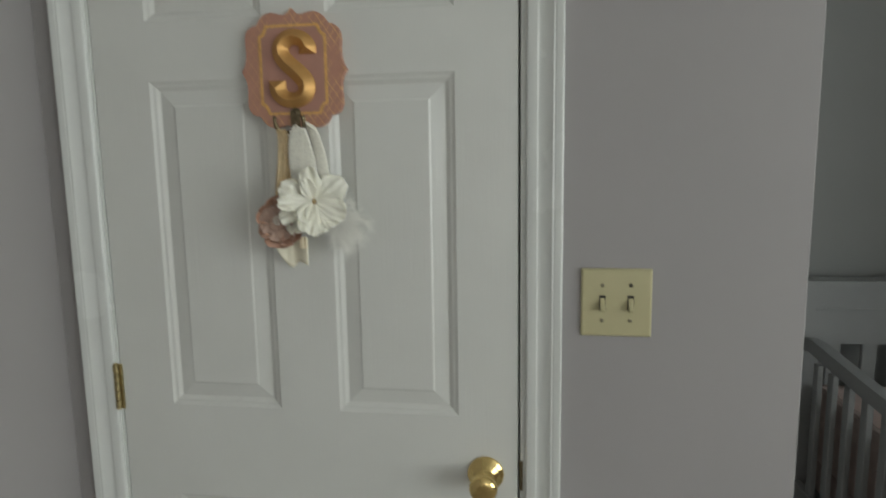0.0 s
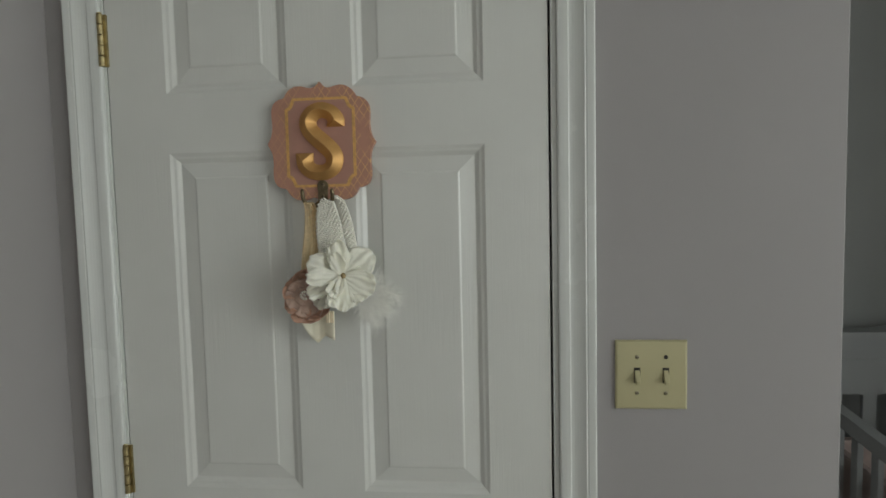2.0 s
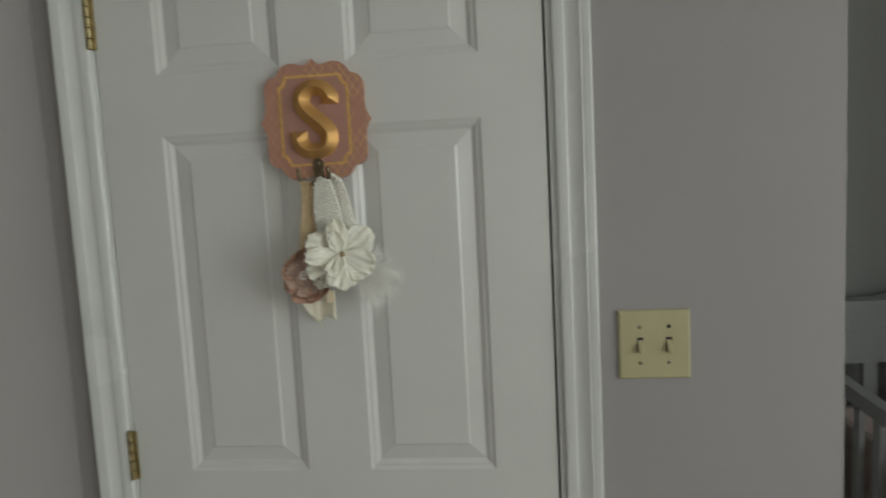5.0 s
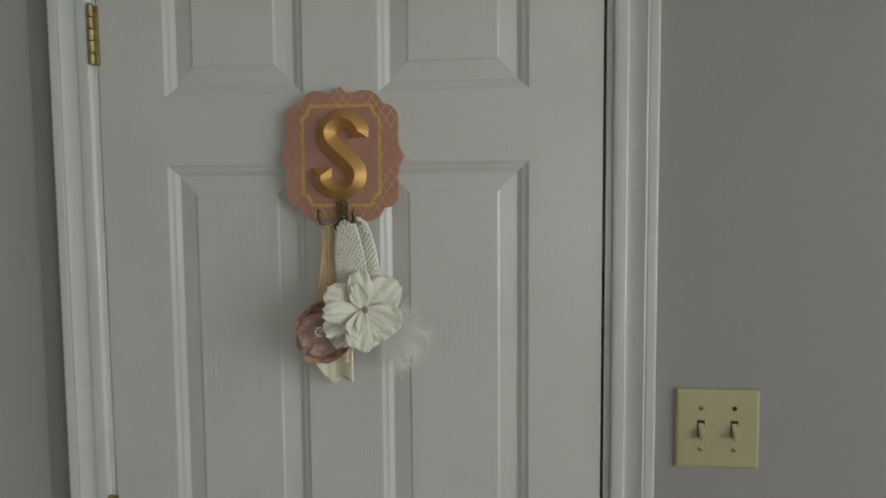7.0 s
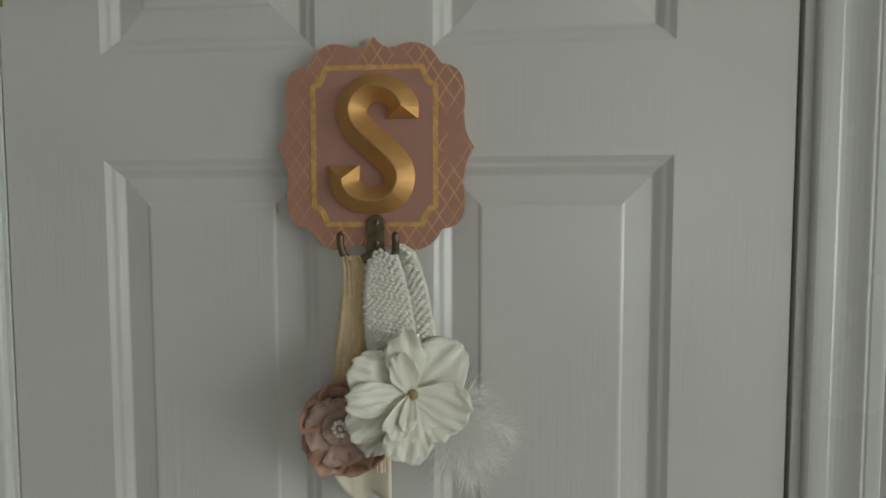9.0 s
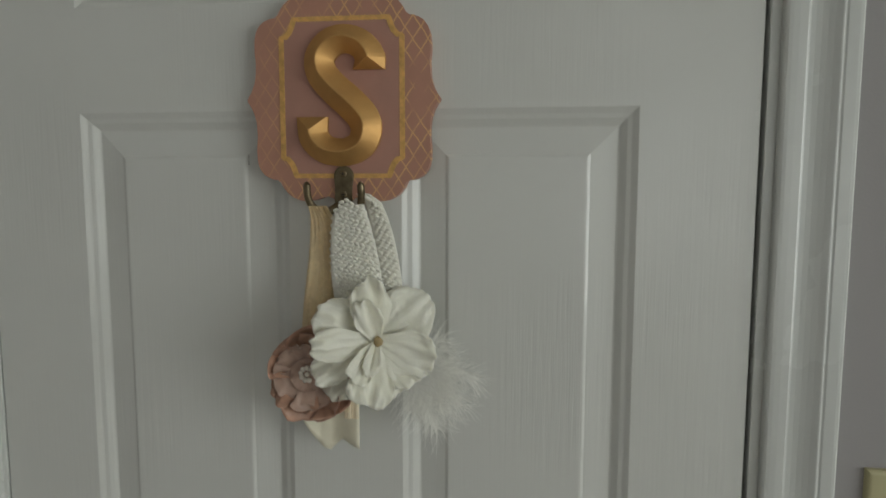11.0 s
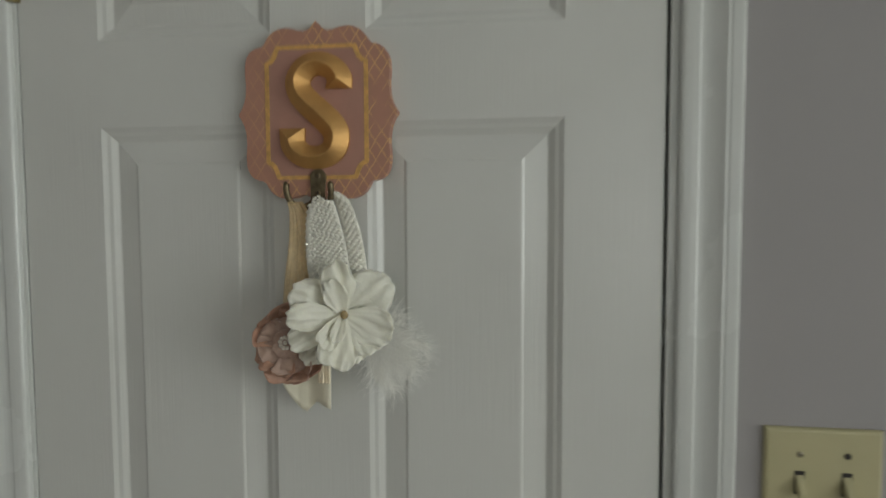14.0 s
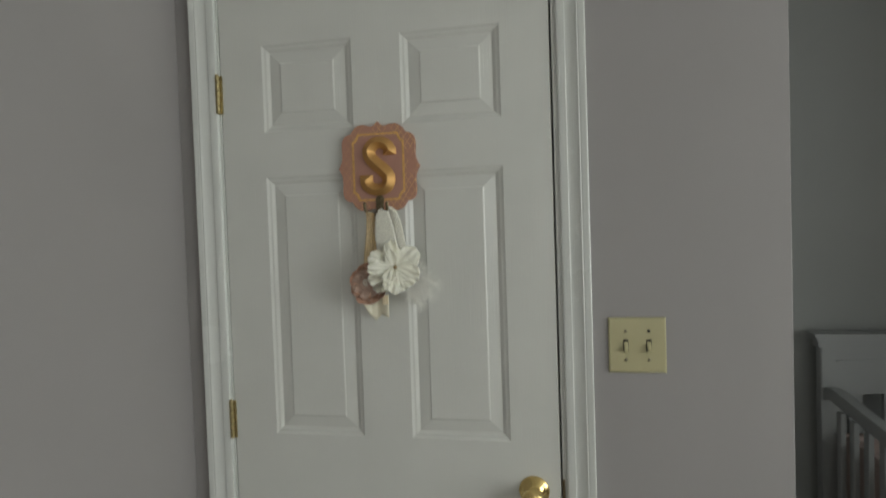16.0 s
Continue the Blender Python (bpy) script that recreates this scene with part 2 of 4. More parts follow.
def tube(points, sides=10, n=8, bm=None):
    """A round tube along (x, y, z, radius) points, with closed ends."""
    bm = bm or bmesh.new()
    path = spline(points, n)
    rings = []
    for i, q in enumerate(path):
        a, b = path[max(0, i - 1)], path[min(len(path) - 1, i + 1)]
        way = Vector((b - a)[:3]).normalized()
        side = way.orthogonal().normalized() if not rings else (last - way * last.dot(way)).normalized()
        last = side
        up = way.cross(side)
        rings.append([bm.verts.new(Vector(q[:3]) + (side * math.cos(2 * math.pi * k / sides) + up * math.sin(2 * math.pi * k / sides)) * q[3])
                      for k in range(sides)])
    for r, s in zip(rings, rings[1:]):
        for k in range(sides):
            bm.faces.new((r[k], r[(k + 1) % sides], s[(k + 1) % sides], s[k]))
    bm.faces.new(rings[0])
    bm.faces.new(rings[-1])
    return bm


def lathe(profile, m, sides=32, bm=None):
    """Turns (radius, height) pairs round the z axis of the pose m."""
    bm = bm or bmesh.new()
    rings = [[bm.verts.new(m @ Vector((r * math.cos(2 * math.pi * k / sides), r * math.sin(2 * math.pi * k / sides), h))) for k in range(sides)]
             for r, h in profile]
    for r, s in zip(rings, rings[1:]):
        for k in range(sides):
            bm.faces.new((r[k], r[(k + 1) % sides], s[(k + 1) % sides], s[k]))
    for r in (rings[0], rings[-1]):
        if (r[0].co - r[sides // 2].co).length > 1e-5:
            bm.faces.new(r)
    bmesh.ops.remove_doubles(bm, verts=bm.verts, dist=1e-6)
    return bm


def slab(outline, y0, y1, bevel=0.0, segments=2):
    """A plate: the (x, z) outline between y0 (back) and y1 (front), its front rim rounded."""
    bm = bmesh.new()
    back = [bm.verts.new((x, y0, z)) for x, z in outline]
    front = [bm.verts.new((x, y1, z)) for x, z in outline]
    n = len(outline)
    bm.faces.new(back)
    top = bm.faces.new(front)
    for k in range(n):
        bm.faces.new((back[k], back[(k + 1) % n], front[(k + 1) % n], front[k]))
    if bevel:
        bmesh.ops.bevel(bm, geom=list(top.edges), offset=bevel, segments=segments, profile=0.5, affect="EDGES")
    return bm


# ---- the room ----
LEFT_X, CORNER_X, RIGHT_X, BACK_Y, ALCOVE_Y = -0.874, 0.4585, 3.10, -4.15, 1.37
CEIL_Z, SLOPE_Z = 2.75, 2.150
JAMB_L, JAMB_R, HEAD_Z = -0.7645, 0.0010, 2.0475

part("floor", box(LEFT_X - 0.1, RIGHT_X + 0.2, BACK_Y - 0.1, ALCOVE_Y + 0.1, -0.1, 0.0), carpet)
tagged(bpy.data.objects["floor"], "beige cut-pile carpet floor", "floor", kind="structure")
tagged(part("wall_west", box(LEFT_X - 0.12, LEFT_X, BACK_Y, 0.12, 0, 2.9), wall_paint), "warm grey painted wall meeting the door wall", "wall", kind="structure")
bm = bmesh.new()
box(LEFT_X, JAMB_L - 0.019, 0.0, 0.12, 0, 2.9, bm=bm)
box(JAMB_L - 0.019, JAMB_R + 0.019, 0.0, 0.12, HEAD_Z + 0.019, 2.9, bm=bm)
box(JAMB_R + 0.019, CORNER_X - 0.12, 0.0, 0.12, 0, 2.9, bm=bm)
tagged(part("wall_north", bm, wall_paint), "warm grey painted wall round the closed door", "wall", kind="structure")
bm = box(CORNER_X - 0.12, CORNER_X, 0.0, ALCOVE_Y, 0, 2.9)
bmesh.ops.bevel(bm, geom=[e for e in bm.edges if all(abs(v.co.x - CORNER_X) < 1e-4 and abs(v.co.y) < 1e-4 for v in e.verts)], offset=0.002, segments=2, profile=0.5, affect="EDGES")
tagged(part("wall_return", bm, wall_paint), "warm grey painted wall corner beside the crib alcove", "wall", kind="structure")
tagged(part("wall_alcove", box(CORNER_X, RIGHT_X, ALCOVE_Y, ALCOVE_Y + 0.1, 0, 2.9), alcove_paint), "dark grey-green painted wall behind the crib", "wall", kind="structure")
tagged(part("wall_hall", box(LEFT_X - 0.12, CORNER_X - 0.12, 0.125, 0.20, 0, 2.75), wall_paint), "plain wall closing the space behind the door", "wall", kind="structure")
# unseen blocker, added to cut the window's light into the alcove
tagged(part("wall_light_block", box(1.88, RIGHT_X, 0.0, 0.12, 0, 2.9), wall_paint), "unseen grey wall added to keep window light off the crib", "wall", kind="structure")
# unseen south wall, its pale colour chosen to throw soft light onto the door
bm = bmesh.new()
box(LEFT_X - 0.12, SW_X0, BACK_Y - 0.1, BACK_Y, 0, 2.9, bm=bm)
box(SW_X1, RIGHT_X + 0.12, BACK_Y - 0.1, BACK_Y, 0, 2.9, bm=bm)
box(SW_X0, SW_X1, BACK_Y - 0.1, BACK_Y, 0, SW_Z0, bm=bm)
box(SW_X0, SW_X1, BACK_Y - 0.1, BACK_Y, SW_Z1, 2.9, bm=bm)
tagged(part("wall_south", bm, bounce_paint), "unseen wall with a window, made pale to bounce light at the door", "wall", kind="structure")
bm = bmesh.new()
box(RIGHT_X, RIGHT_X + 0.12, BACK_Y, WIN_Y0, 0, 2.9, bm=bm)
box(RIGHT_X, RIGHT_X + 0.12, WIN_Y1, ALCOVE_Y + 0.1, 0, 2.9, bm=bm)
box(RIGHT_X, RIGHT_X + 0.12, WIN_Y0, WIN_Y1, 0, WIN_Z0, bm=bm)
box(RIGHT_X, RIGHT_X + 0.12, WIN_Y0, WIN_Y1, WIN_Z1, 2.9, bm=bm)
tagged(part("wall_east", bm, wall_paint), "warm grey painted wall with a window", "wall", kind="structure")
tagged(part("ceiling", box(LEFT_X - 0.12, RIGHT_X + 0.12, BACK_Y - 0.1, ALCOVE_Y + 0.1, CEIL_Z, CEIL_Z + 0.08), ceiling_paint), "flat white ceiling", "ceiling", kind="structure")
bm = bmesh.new()
SLOPE_Y = -(CEIL_Z - SLOPE_Z) / math.tan(radians(55))
ring = [(0.0, SLOPE_Z), (SLOPE_Y, CEIL_Z), (0.0, CEIL_Z)]
ends = [[bm.verts.new((x, y, z)) for y, z in ring] for x in (LEFT_X, CORNER_X)]
bm.faces.new(ends[0])
bm.faces.new(ends[1])
for k in range(3):
    bm.faces.new((ends[0][k], ends[0][(k + 1) % 3], ends[1][(k + 1) % 3], ends[1][k]))
tagged(part("ceiling_slope", bm, ceiling_paint), "white sloped ceiling above the door", "ceiling", kind="structure")

win = thing("window_1", (RIGHT_X, (WIN_Y0 + WIN_Y1) / 2, WIN_Z0), "white framed window letting in daylight", "window", kind="structure")
bm = bmesh.new()
ym = (WIN_Y0 + WIN_Y1) / 2
for y0, y1, z0, z1 in ((WIN_Y0, WIN_Y0 + 0.05, WIN_Z0, WIN_Z1), (WIN_Y1 - 0.05, WIN_Y1, WIN_Z0, WIN_Z1), (WIN_Y0 + 0.05, WIN_Y1 - 0.05, WIN_Z0, WIN_Z0 + 0.05),
                       (WIN_Y0 + 0.05, WIN_Y1 - 0.05, WIN_Z1 - 0.05, WIN_Z1)):
    box(RIGHT_X + 0.075, RIGHT_X + 0.115, y0, y1, z0, z1, 0.004, bm=bm)
part("window_frame", bm, trim_paint, win)
part("window_sill", box(RIGHT_X - 0.03, RIGHT_X + 0.075, WIN_Y0 - 0.03, WIN_Y1 + 0.03, WIN_Z0 - 0.025, WIN_Z0 - 0.001, 0.004), trim_paint, win)
pane = part("pane", box(RIGHT_X + 0.093, RIGHT_X + 0.097, WIN_Y0 + 0.05, WIN_Y1 - 0.05, WIN_Z0 + 0.05, WIN_Z1 - 0.05), glass, win)
pane.visible_shadow = False
win = thing("window_2", ((SW_X0 + SW_X1) / 2, BACK_Y, SW_Z0), "smaller white framed window letting in daylight", "window", kind="structure")
bm = bmesh.new()
for x0, x1, z0, z1 in ((SW_X0, SW_X0 + 0.05, SW_Z0, SW_Z1), (SW_X1 - 0.05, SW_X1, SW_Z0, SW_Z1), (SW_X0 + 0.05, SW_X1 - 0.05, SW_Z0, SW_Z0 + 0.05), (SW_X0 + 0.05, SW_X1 - 0.05, SW_Z1 - 0.05, SW_Z1)):
    box(x0, x1, BACK_Y - 0.095, BACK_Y - 0.060, z0, z1, 0.004, bm=bm)
part("window_frame", bm, trim_paint, win)
part("window_sill", box(SW_X0 - 0.03, SW_X1 + 0.03, BACK_Y - 0.058, BACK_Y + 0.03, SW_Z0 - 0.025, SW_Z0 - 0.001, 0.004), trim_paint, win)
pane = part("pane", box(SW_X0 + 0.05, SW_X1 - 0.05, BACK_Y - 0.080, BACK_Y - 0.076, SW_Z0 + 0.05, SW_Z1 - 0.05), glass, win)
pane.visible_shadow = False

# ---- door frame and casing ----
frame_thing = thing("door_frame", ((JAMB_L + JAMB_R) / 2, 0.06, 0), "white painted door jambs", "door frame", kind="structure")
part("jamb", box(JAMB_L - 0.019, JAMB_L, -0.0005, 0.12, 0, HEAD_Z, 0.001), trim_paint, frame_thing)
part("jamb", box(JAMB_R, JAMB_R + 0.019, -0.0005, 0.12, 0, HEAD_Z, 0.001), trim_paint, frame_thing)
part("head_jamb", box(JAMB_L - 0.019, JAMB_R + 0.019, -0.0005, 0.12, HEAD_Z, HEAD_Z + 0.019, 0.001), trim_paint, frame_thing)
part("door_stop", box(JAMB_L, JAMB_L + 0.012, 0.041, 0.075, 0, HEAD_Z - 0.012), trim_paint, frame_thing)
part("door_stop", box(JAMB_R - 0.012, JAMB_R, 0.041, 0.075, 0, HEAD_Z - 0.012), trim_paint, frame_thing)
part("door_stop", box(JAMB_L, JAMB_R, 0.041, 0.075, HEAD_Z - 0.012, HEAD_Z), trim_paint, frame_thing)

# colonial casing: (across from the opening, height over the wall)
CASING = [(0.0, 0.0), (0.0, 0.0062), (0.0010, 0.0076), (0.0030, 0.0086), (0.0060, 0.0092), (0.0110, 0.0098), (0.0176, 0.0101), (0.0184, 0.0098), (0.0190, 0.0089),
          (0.0205, 0.0086), (0.0245, 0.0089), (0.0290, 0.0098), (0.0335, 0.0112), (0.0380, 0.0130), (0.0410, 0.0145), (0.0428, 0.0154), (0.0440, 0.0156),
          (0.0450, 0.0150), (0.0460, 0.0150), (0.0475, 0.0158), (0.0560, 0.0167), (0.0588, 0.0166), (0.0600, 0.0158), (0.0606, 0.0142), (0.0606, 0.0)]
CX0, CX1, CZ = JAMB_L - 0.0055, JAMB_R + 0.0092, HEAD_Z + 0.0055
casing = thing("door_casing", ((CX0 + CX1) / 2, 0, 0), "white moulded door casing with mitred corners", "trim", kind="structure")


def casing_run(a, b):
    """A length of casing between two mitres; each end gives the place of a profile point (u, h)."""
    bm = bmesh.new()
    ra = [bm.verts.new(a(u, h)) for u, h in CASING]
    rb = [bm.verts.new(b(u, h)) for u, h in CASING]
    n = len(CASING)
    for k in range(n):
        bm.faces.new((ra[k], ra[(k + 1) % n], rb[(k + 1) % n], rb[k]))
    bm.faces.new(ra)
    bm.faces.new(rb)
    return bm


part("side_casing", casing_run(lambda u, h: (CX0 - u, -h, 0), lambda u, h: (CX0 - u, -h, CZ + u)), trim_paint, casing)
part("side_casing", casing_run(lambda u, h: (CX1 + u, -h, 0), lambda u, h: (CX1 + u, -h, CZ + u)), trim_paint, casing)
part("head_casing", casing_run(lambda u, h: (CX0 - u, -h, CZ + u + 0.0003), lambda u, h: (CX1 + u, -h, CZ + u + 0.0003)), trim_paint, casing)

# ---- the door ----
DX0, DX1, DZ0, DZ1 = -0.7620, -0.0043, 0.012, 2.0440
COLS = ((-0.6575, -0.4400), (-0.3280, -0.1075))
ROWS = ((0.235, 0.841), (1.0235, 1.6240), (1.7260, 1.9270))
door = thing("door_1", ((DX0 + DX1) / 2, 0.0175, DZ0), "closed white six-panel door with moulded wood grain", "door", kind="structure")
bm = bmesh.new()
xs = [DX0, COLS[0][0], COLS[0][1], COLS[1][0], COLS[1][1], DX1]
zs = [DZ0, ROWS[0][0], ROWS[0][1], ROWS[1][0], ROWS[1][1], ROWS[2][0], ROWS[2][1], DZ1]
grid = [[bm.verts.new((x, 0, z)) for x in xs] for z in zs]
for i in range(7):
    for j in range(5):
        if not (i % 2 == 1 and j % 2 == 1):
            bm.faces.new((grid[i][j], grid[i][j + 1], grid[i + 1][j + 1], grid[i + 1][j]))
rim = [e for e in bm.edges if e.is_boundary and (all(abs(v.co.x - DX0) < 1e-6 for v in e.verts) or all(abs(v.co.x - DX1) < 1e-6 for v in e.verts)
       or all(abs(v.co.z - DZ0) < 1e-6 for v in e.verts) or all(abs(v.co.z - DZ1) < 1e-6 for v in e.verts))]
r1 = bmesh.ops.extrude_edge_only(bm, edges=rim)
for v in [g for g in r1["geom"] if isinstance(g, bmesh.types.BMVert)]:
    v.co.y = 0.0015
    v.co.x += 0.0012 if v.co.x > DX1 - 1e-6 else -0.0012 if v.co.x < DX0 + 1e-6 else 0
    v.co.z += 0.001 if v.co.z > DZ1 - 1e-6 else 0
r2 = bmesh.ops.extrude_edge_only(bm, edges=[g for g in r1["geom"] if isinstance(g, bmesh.types.BMEdge) and g.is_boundary])
for v in [g for g in r2["geom"] if isinstance(g, bmesh.types.BMVert)]:
    v.co.y = 0.035
part("door_leaf", bm, door_paint, door)
part("door_back", box(DX0, DX1, 0.0351, 0.037, DZ0, DZ1), door_paint, door)

# panel section: (in from the opening's edge, depth behind the door's face)
PANEL = [(0.0, 0.0), (0.0006, 0.0002), (0.0016, 0.0007), (0.0050, 0.0025), (0.0062, 0.0030), (0.0098, 0.0039), (0.0110, 0.0045), (0.0158, 0.0073), (0.0168, 0.0077), (0.0178, 0.0079),
         (0.0192, 0.0077), (0.0426, 0.0036), (0.0446, 0.0025), (0.0456, 0.0021), (0.0472, 0.0019)]
for z0, z1 in ROWS:
    for x0, x1 in COLS:
        bm = bmesh.new()
        rings = [[bm.verts.new(c) for c in ((x0 + d, y, z0 + d), (x1 - d, y, z0 + d), (x1 - d, y, z1 - d), (x0 + d, y, z1 - d))] for d, y in PANEL]
        for r, s in zip(rings, rings[1:]):
            for k in range(4):
                bm.faces.new((r[k], r[(k + 1) % 4], s[(k + 1) % 4], s[k]))
        bm.faces.new(rings[-1])
        part("door_panel", bm, door_paint, door)

part("paint_chip", box(-0.4810, -0.4798, 0.0004, 0.0016, 1.5715, 1.5820, 0.0005), chip, door, "dark chip in the paint")

# hinges: a barrel of five knuckles, two leaf edges, pin heads
for hz in (1.8210, 1.0560, 0.2300):
    h = part("hinge", box(DX0 - 0.0040, DX0 + 0.0042, -0.0042, -0.0002, hz - 0.0445, hz + 0.0445, 0.0006), hinge_brass, door, "aged brass butt hinge")
    for k in range(5):
        z = hz - 0.0445 + k * 0.0178
        part("knuckle", lathe([(0.0035, 0.0002), (0.0052, 0.0008), (0.0052, 0.0168), (0.0035, 0.0176)], pose(DX0 - 0.0052, -0.0072, z), 16), hinge_brass, h)
    part("pin_head", lathe([(0.0045, 0), (0.0045, 0.0015), (0.0028, 0.0028), (0.0, 0.0032)], pose(DX0 - 0.0052, -0.0072, hz + 0.0446), 16), hinge_brass, h)

# knob on a stepped rose, with the strike on the jamb
KX, KZ = -0.0605, 0.9180
kp = pose(KX, 0.0, KZ, 90, 0, 0)
knob = part("doorknob", lathe([(0.0, 0.0285), (0.0112, 0.029), (0.0125, 0.033), (0.0150, 0.0375), (0.0200, 0.0415), (0.0236, 0.0470), (0.0248, 0.0530), (0.0240, 0.0585),
                               (0.0205, 0.0630), (0.0140, 0.0655), (0.0080, 0.0660), (0.0, 0.0660)], kp, 40), brass, door, "polished brass doorknob", True)
part("rose", lathe([(0.0325, 0.0), (0.0330, 0.002), (0.0315, 0.0045), (0.0265, 0.0062), (0.0255, 0.0085), (0.0180, 0.0125), (0.0125, 0.0190), (0.0110, 0.0289), (0.0, 0.0289)], kp, 40), brass, knob, smooth=True)
part("strike_plate", box(JAMB_R - 0.0010, JAMB_R + 0.0048, -0.0016, -0.0006, KZ - 0.028, KZ + 0.028, 0.0004), bronze, frame_thing, "dark brass strike plate")

# ---- light switch ----
SX, SZ, SW = 0.1600, 1.2368, 0.1155
switch = thing("light_switch", (SX, 0, SZ - SW / 2), "ivory plastic double toggle switch plate on the wall", "light switch")
bm = slab([(SX - SW / 2, SZ - SW / 2), (SX + SW / 2, SZ - SW / 2), (SX + SW / 2, SZ + SW / 2), (SX - SW / 2, SZ + SW / 2)], 0.0, -0.0062, 0.0042, 3)
plate = part("cover_plate", bm, ivory, switch)
for dx in (-0.0230, 0.0230):
    # no real slot is cut: a raised dark box carries its shade as colour
    well = part("toggle_slot", box(SX + dx - 0.0052, SX + dx + 0.0052, -0.0066, -0.0060, SZ - 0.0125, SZ + 0.0125, 0.0002), recess_shade, plate, "near-black inset painted as the shaded slot round the toggle")
    bm = bmesh.new()
    foot = [(-0.0042, 0.0085), (0.0042, 0.0085), (0.0042, -0.0085), (-0.0042, -0.0085)]
    tip = [(-0.0034, -0.0085), (0.0034, -0.0085), (0.0034, -0.0145), (-0.0034, -0.0145)]
    a = [bm.verts.new((SX + dx + x, -0.0064, SZ + z)) for x, z in foot]
    b = [bm.verts.new((SX + dx + x, -0.0180 + 0.0012 * (z < -0.012), SZ + z)) for x, z in tip]
    for k in range(4):
        bm.faces.new((a[k], a[(k + 1) % 4], b[(k + 1) % 4], b[k]))
    bm.faces.new(a)
    bm.faces.new(b)
    bmesh.ops.bevel(bm, geom=bm.edges[:], offset=0.0009, segments=2, profile=0.5, affect="EDGES")
    part("toggle", bm, ivory, switch)
    for dz in (0.0300, -0.0300):
        # the missing screw's hole is a screw shape coloured as deep shade
        missing = dx > 0 and dz > 0
        s = part("screw", lathe([(0.0034, 0), (0.0034, 0.0006), (0.0022, 0.0013), (0.0, 0.0015)], pose(SX + dx, -0.0061, SZ + dz, 90), 16), recess_shade if missing else steel,
                 switch, "near-black disc painted as the shaded hole of a missing screw" if missing else "")
        part("screw_slot", box(SX + dx - 0.0025, SX + dx + 0.0025, -0.0078, -0.0072, SZ + dz - 0.0004, SZ + dz + 0.0004), recess_shade, s)


# ---- plaque with the gold letter ----
QUARTER = [[(0, 102), (4, 97), (10, 92.5), (17, 90.5)], [(17, 90.5), (28, 94.2), (40, 95), (51, 90.5), (58, 83), (62, 75.5)],
           [(62, 75.5), (70, 74.2), (78, 69.5), (83, 60), (84, 46), (83, 34)], [(83, 34), (84, 20), (87.5, 9), (93, 0)]]
quarter = []
for seg in QUARTER:
    quarter += [tuple(q) for q in spline(seg, 5)][:-1]
quarter.append((93, 0))
outline = quarter + [(x, -z) for x, z in quarter[-2::-1]] + [(-x, -z) for x, z in quarter[1:]] + [(-x, z) for x, z in quarter[-2:0:-1]]
outline = [(PX + x * 0.001, PZ + z * 0.001) for x, z in outline]
plaque = thing("door_plaque", (PX, -PT / 2, PZ - 0.102), "dusty pink scalloped plaque with a gold letter on the door", "plaque")
board = part("board", slab(outline, -0.0003, -PT, 0.0014, 2), pink_lattice, plaque, "dusty pink board with faint gold trellis lines")


def ticket(w, h, inset=0.0):
    """A rectangle of half sizes w, h whose corners are cut by a shallow scooped step, in metres."""
    corner = [(w, h - 0.0185), (w - 0.0012, h - 0.0172), (w - 0.0050, h - 0.0158), (w - 0.0082, h - 0.0125), (w - 0.0102, h - 0.0080), (w - 0.0118, h - 0.0032), (w - 0.0128, h - 0.0010), (w - 0.0142, h)]
    turned = []
    for k, (x, z) in enumerate(corner):
        p = corner[k - 1] if k else (x, z - 0.01)
        q = corner[k + 1] if k < 7 else (x - 0.01, z)
        a = Vector((x - p[0], z - p[1])).normalized()
        b = Vector((q[0] - x, q[1] - z)).normalized()
        n = Vector((-a.y - b.y, a.x + b.x)).normalized()
        turned.append((x + n.x * inset, z + n.y * inset))
    # points that the inset has pushed past their neighbours fall back into line
    corner = [turned[0]]
    for x, z in turned[1:]:
        corner.append((min(x, corner[-1][0] - 0.0001), max(z, corner[-1][1] + 0.0001)))
    flip = corner[::-1]
    return corner + [(-x, z) for x, z in flip] + [(-x, -z) for x, z in corner] + [(x, -z) for x, z in flip]


outer = ticket(0.0600, 0.0745)
inner = ticket(0.0600, 0.0745, 0.0054)
bm = bmesh.new()
loops = []
for pts, y in ((outer, -PT - 0.0001), (outer, -PT - 0.0007), (inner, -PT - 0.0007), (inner, -PT - 0.0001)):
    loops.append([bm.verts.new((PX + x, y, PZ + 0.001 + z)) for x, z in pts])
for a, b in zip(loops, loops[1:] + loops[:1]):
    for k in range(len(outer)):
        bm.faces.new((a[k], a[(k + 1) % len(outer)], b[(k + 1) % len(outer)], b[k]))
part("border", bm, gold_paint, board, "worn gold painted border")
bm = bmesh.new()
rims = [[bm.verts.new((PX + x, y, PZ + 0.001 + z)) for x, z in inner] for y in (-PT - 0.0003, -PT - 0.00005)]
hubs = [bm.verts.new((PX, y, PZ + 0.001)) for y in (-PT - 0.0003, -PT - 0.00005)]
for k in range(len(inner)):
    j = (k + 1) % len(inner)
    bm.faces.new((rims[0][k], rims[0][j], hubs[0]))
    bm.faces.new((rims[1][j], rims[1][k], hubs[1]))
    bm.faces.new((rims[0][k], rims[1][k], rims[1][j], rims[0][j]))
part("field", bm, pink_paint, board, "plain dusty pink centre field")

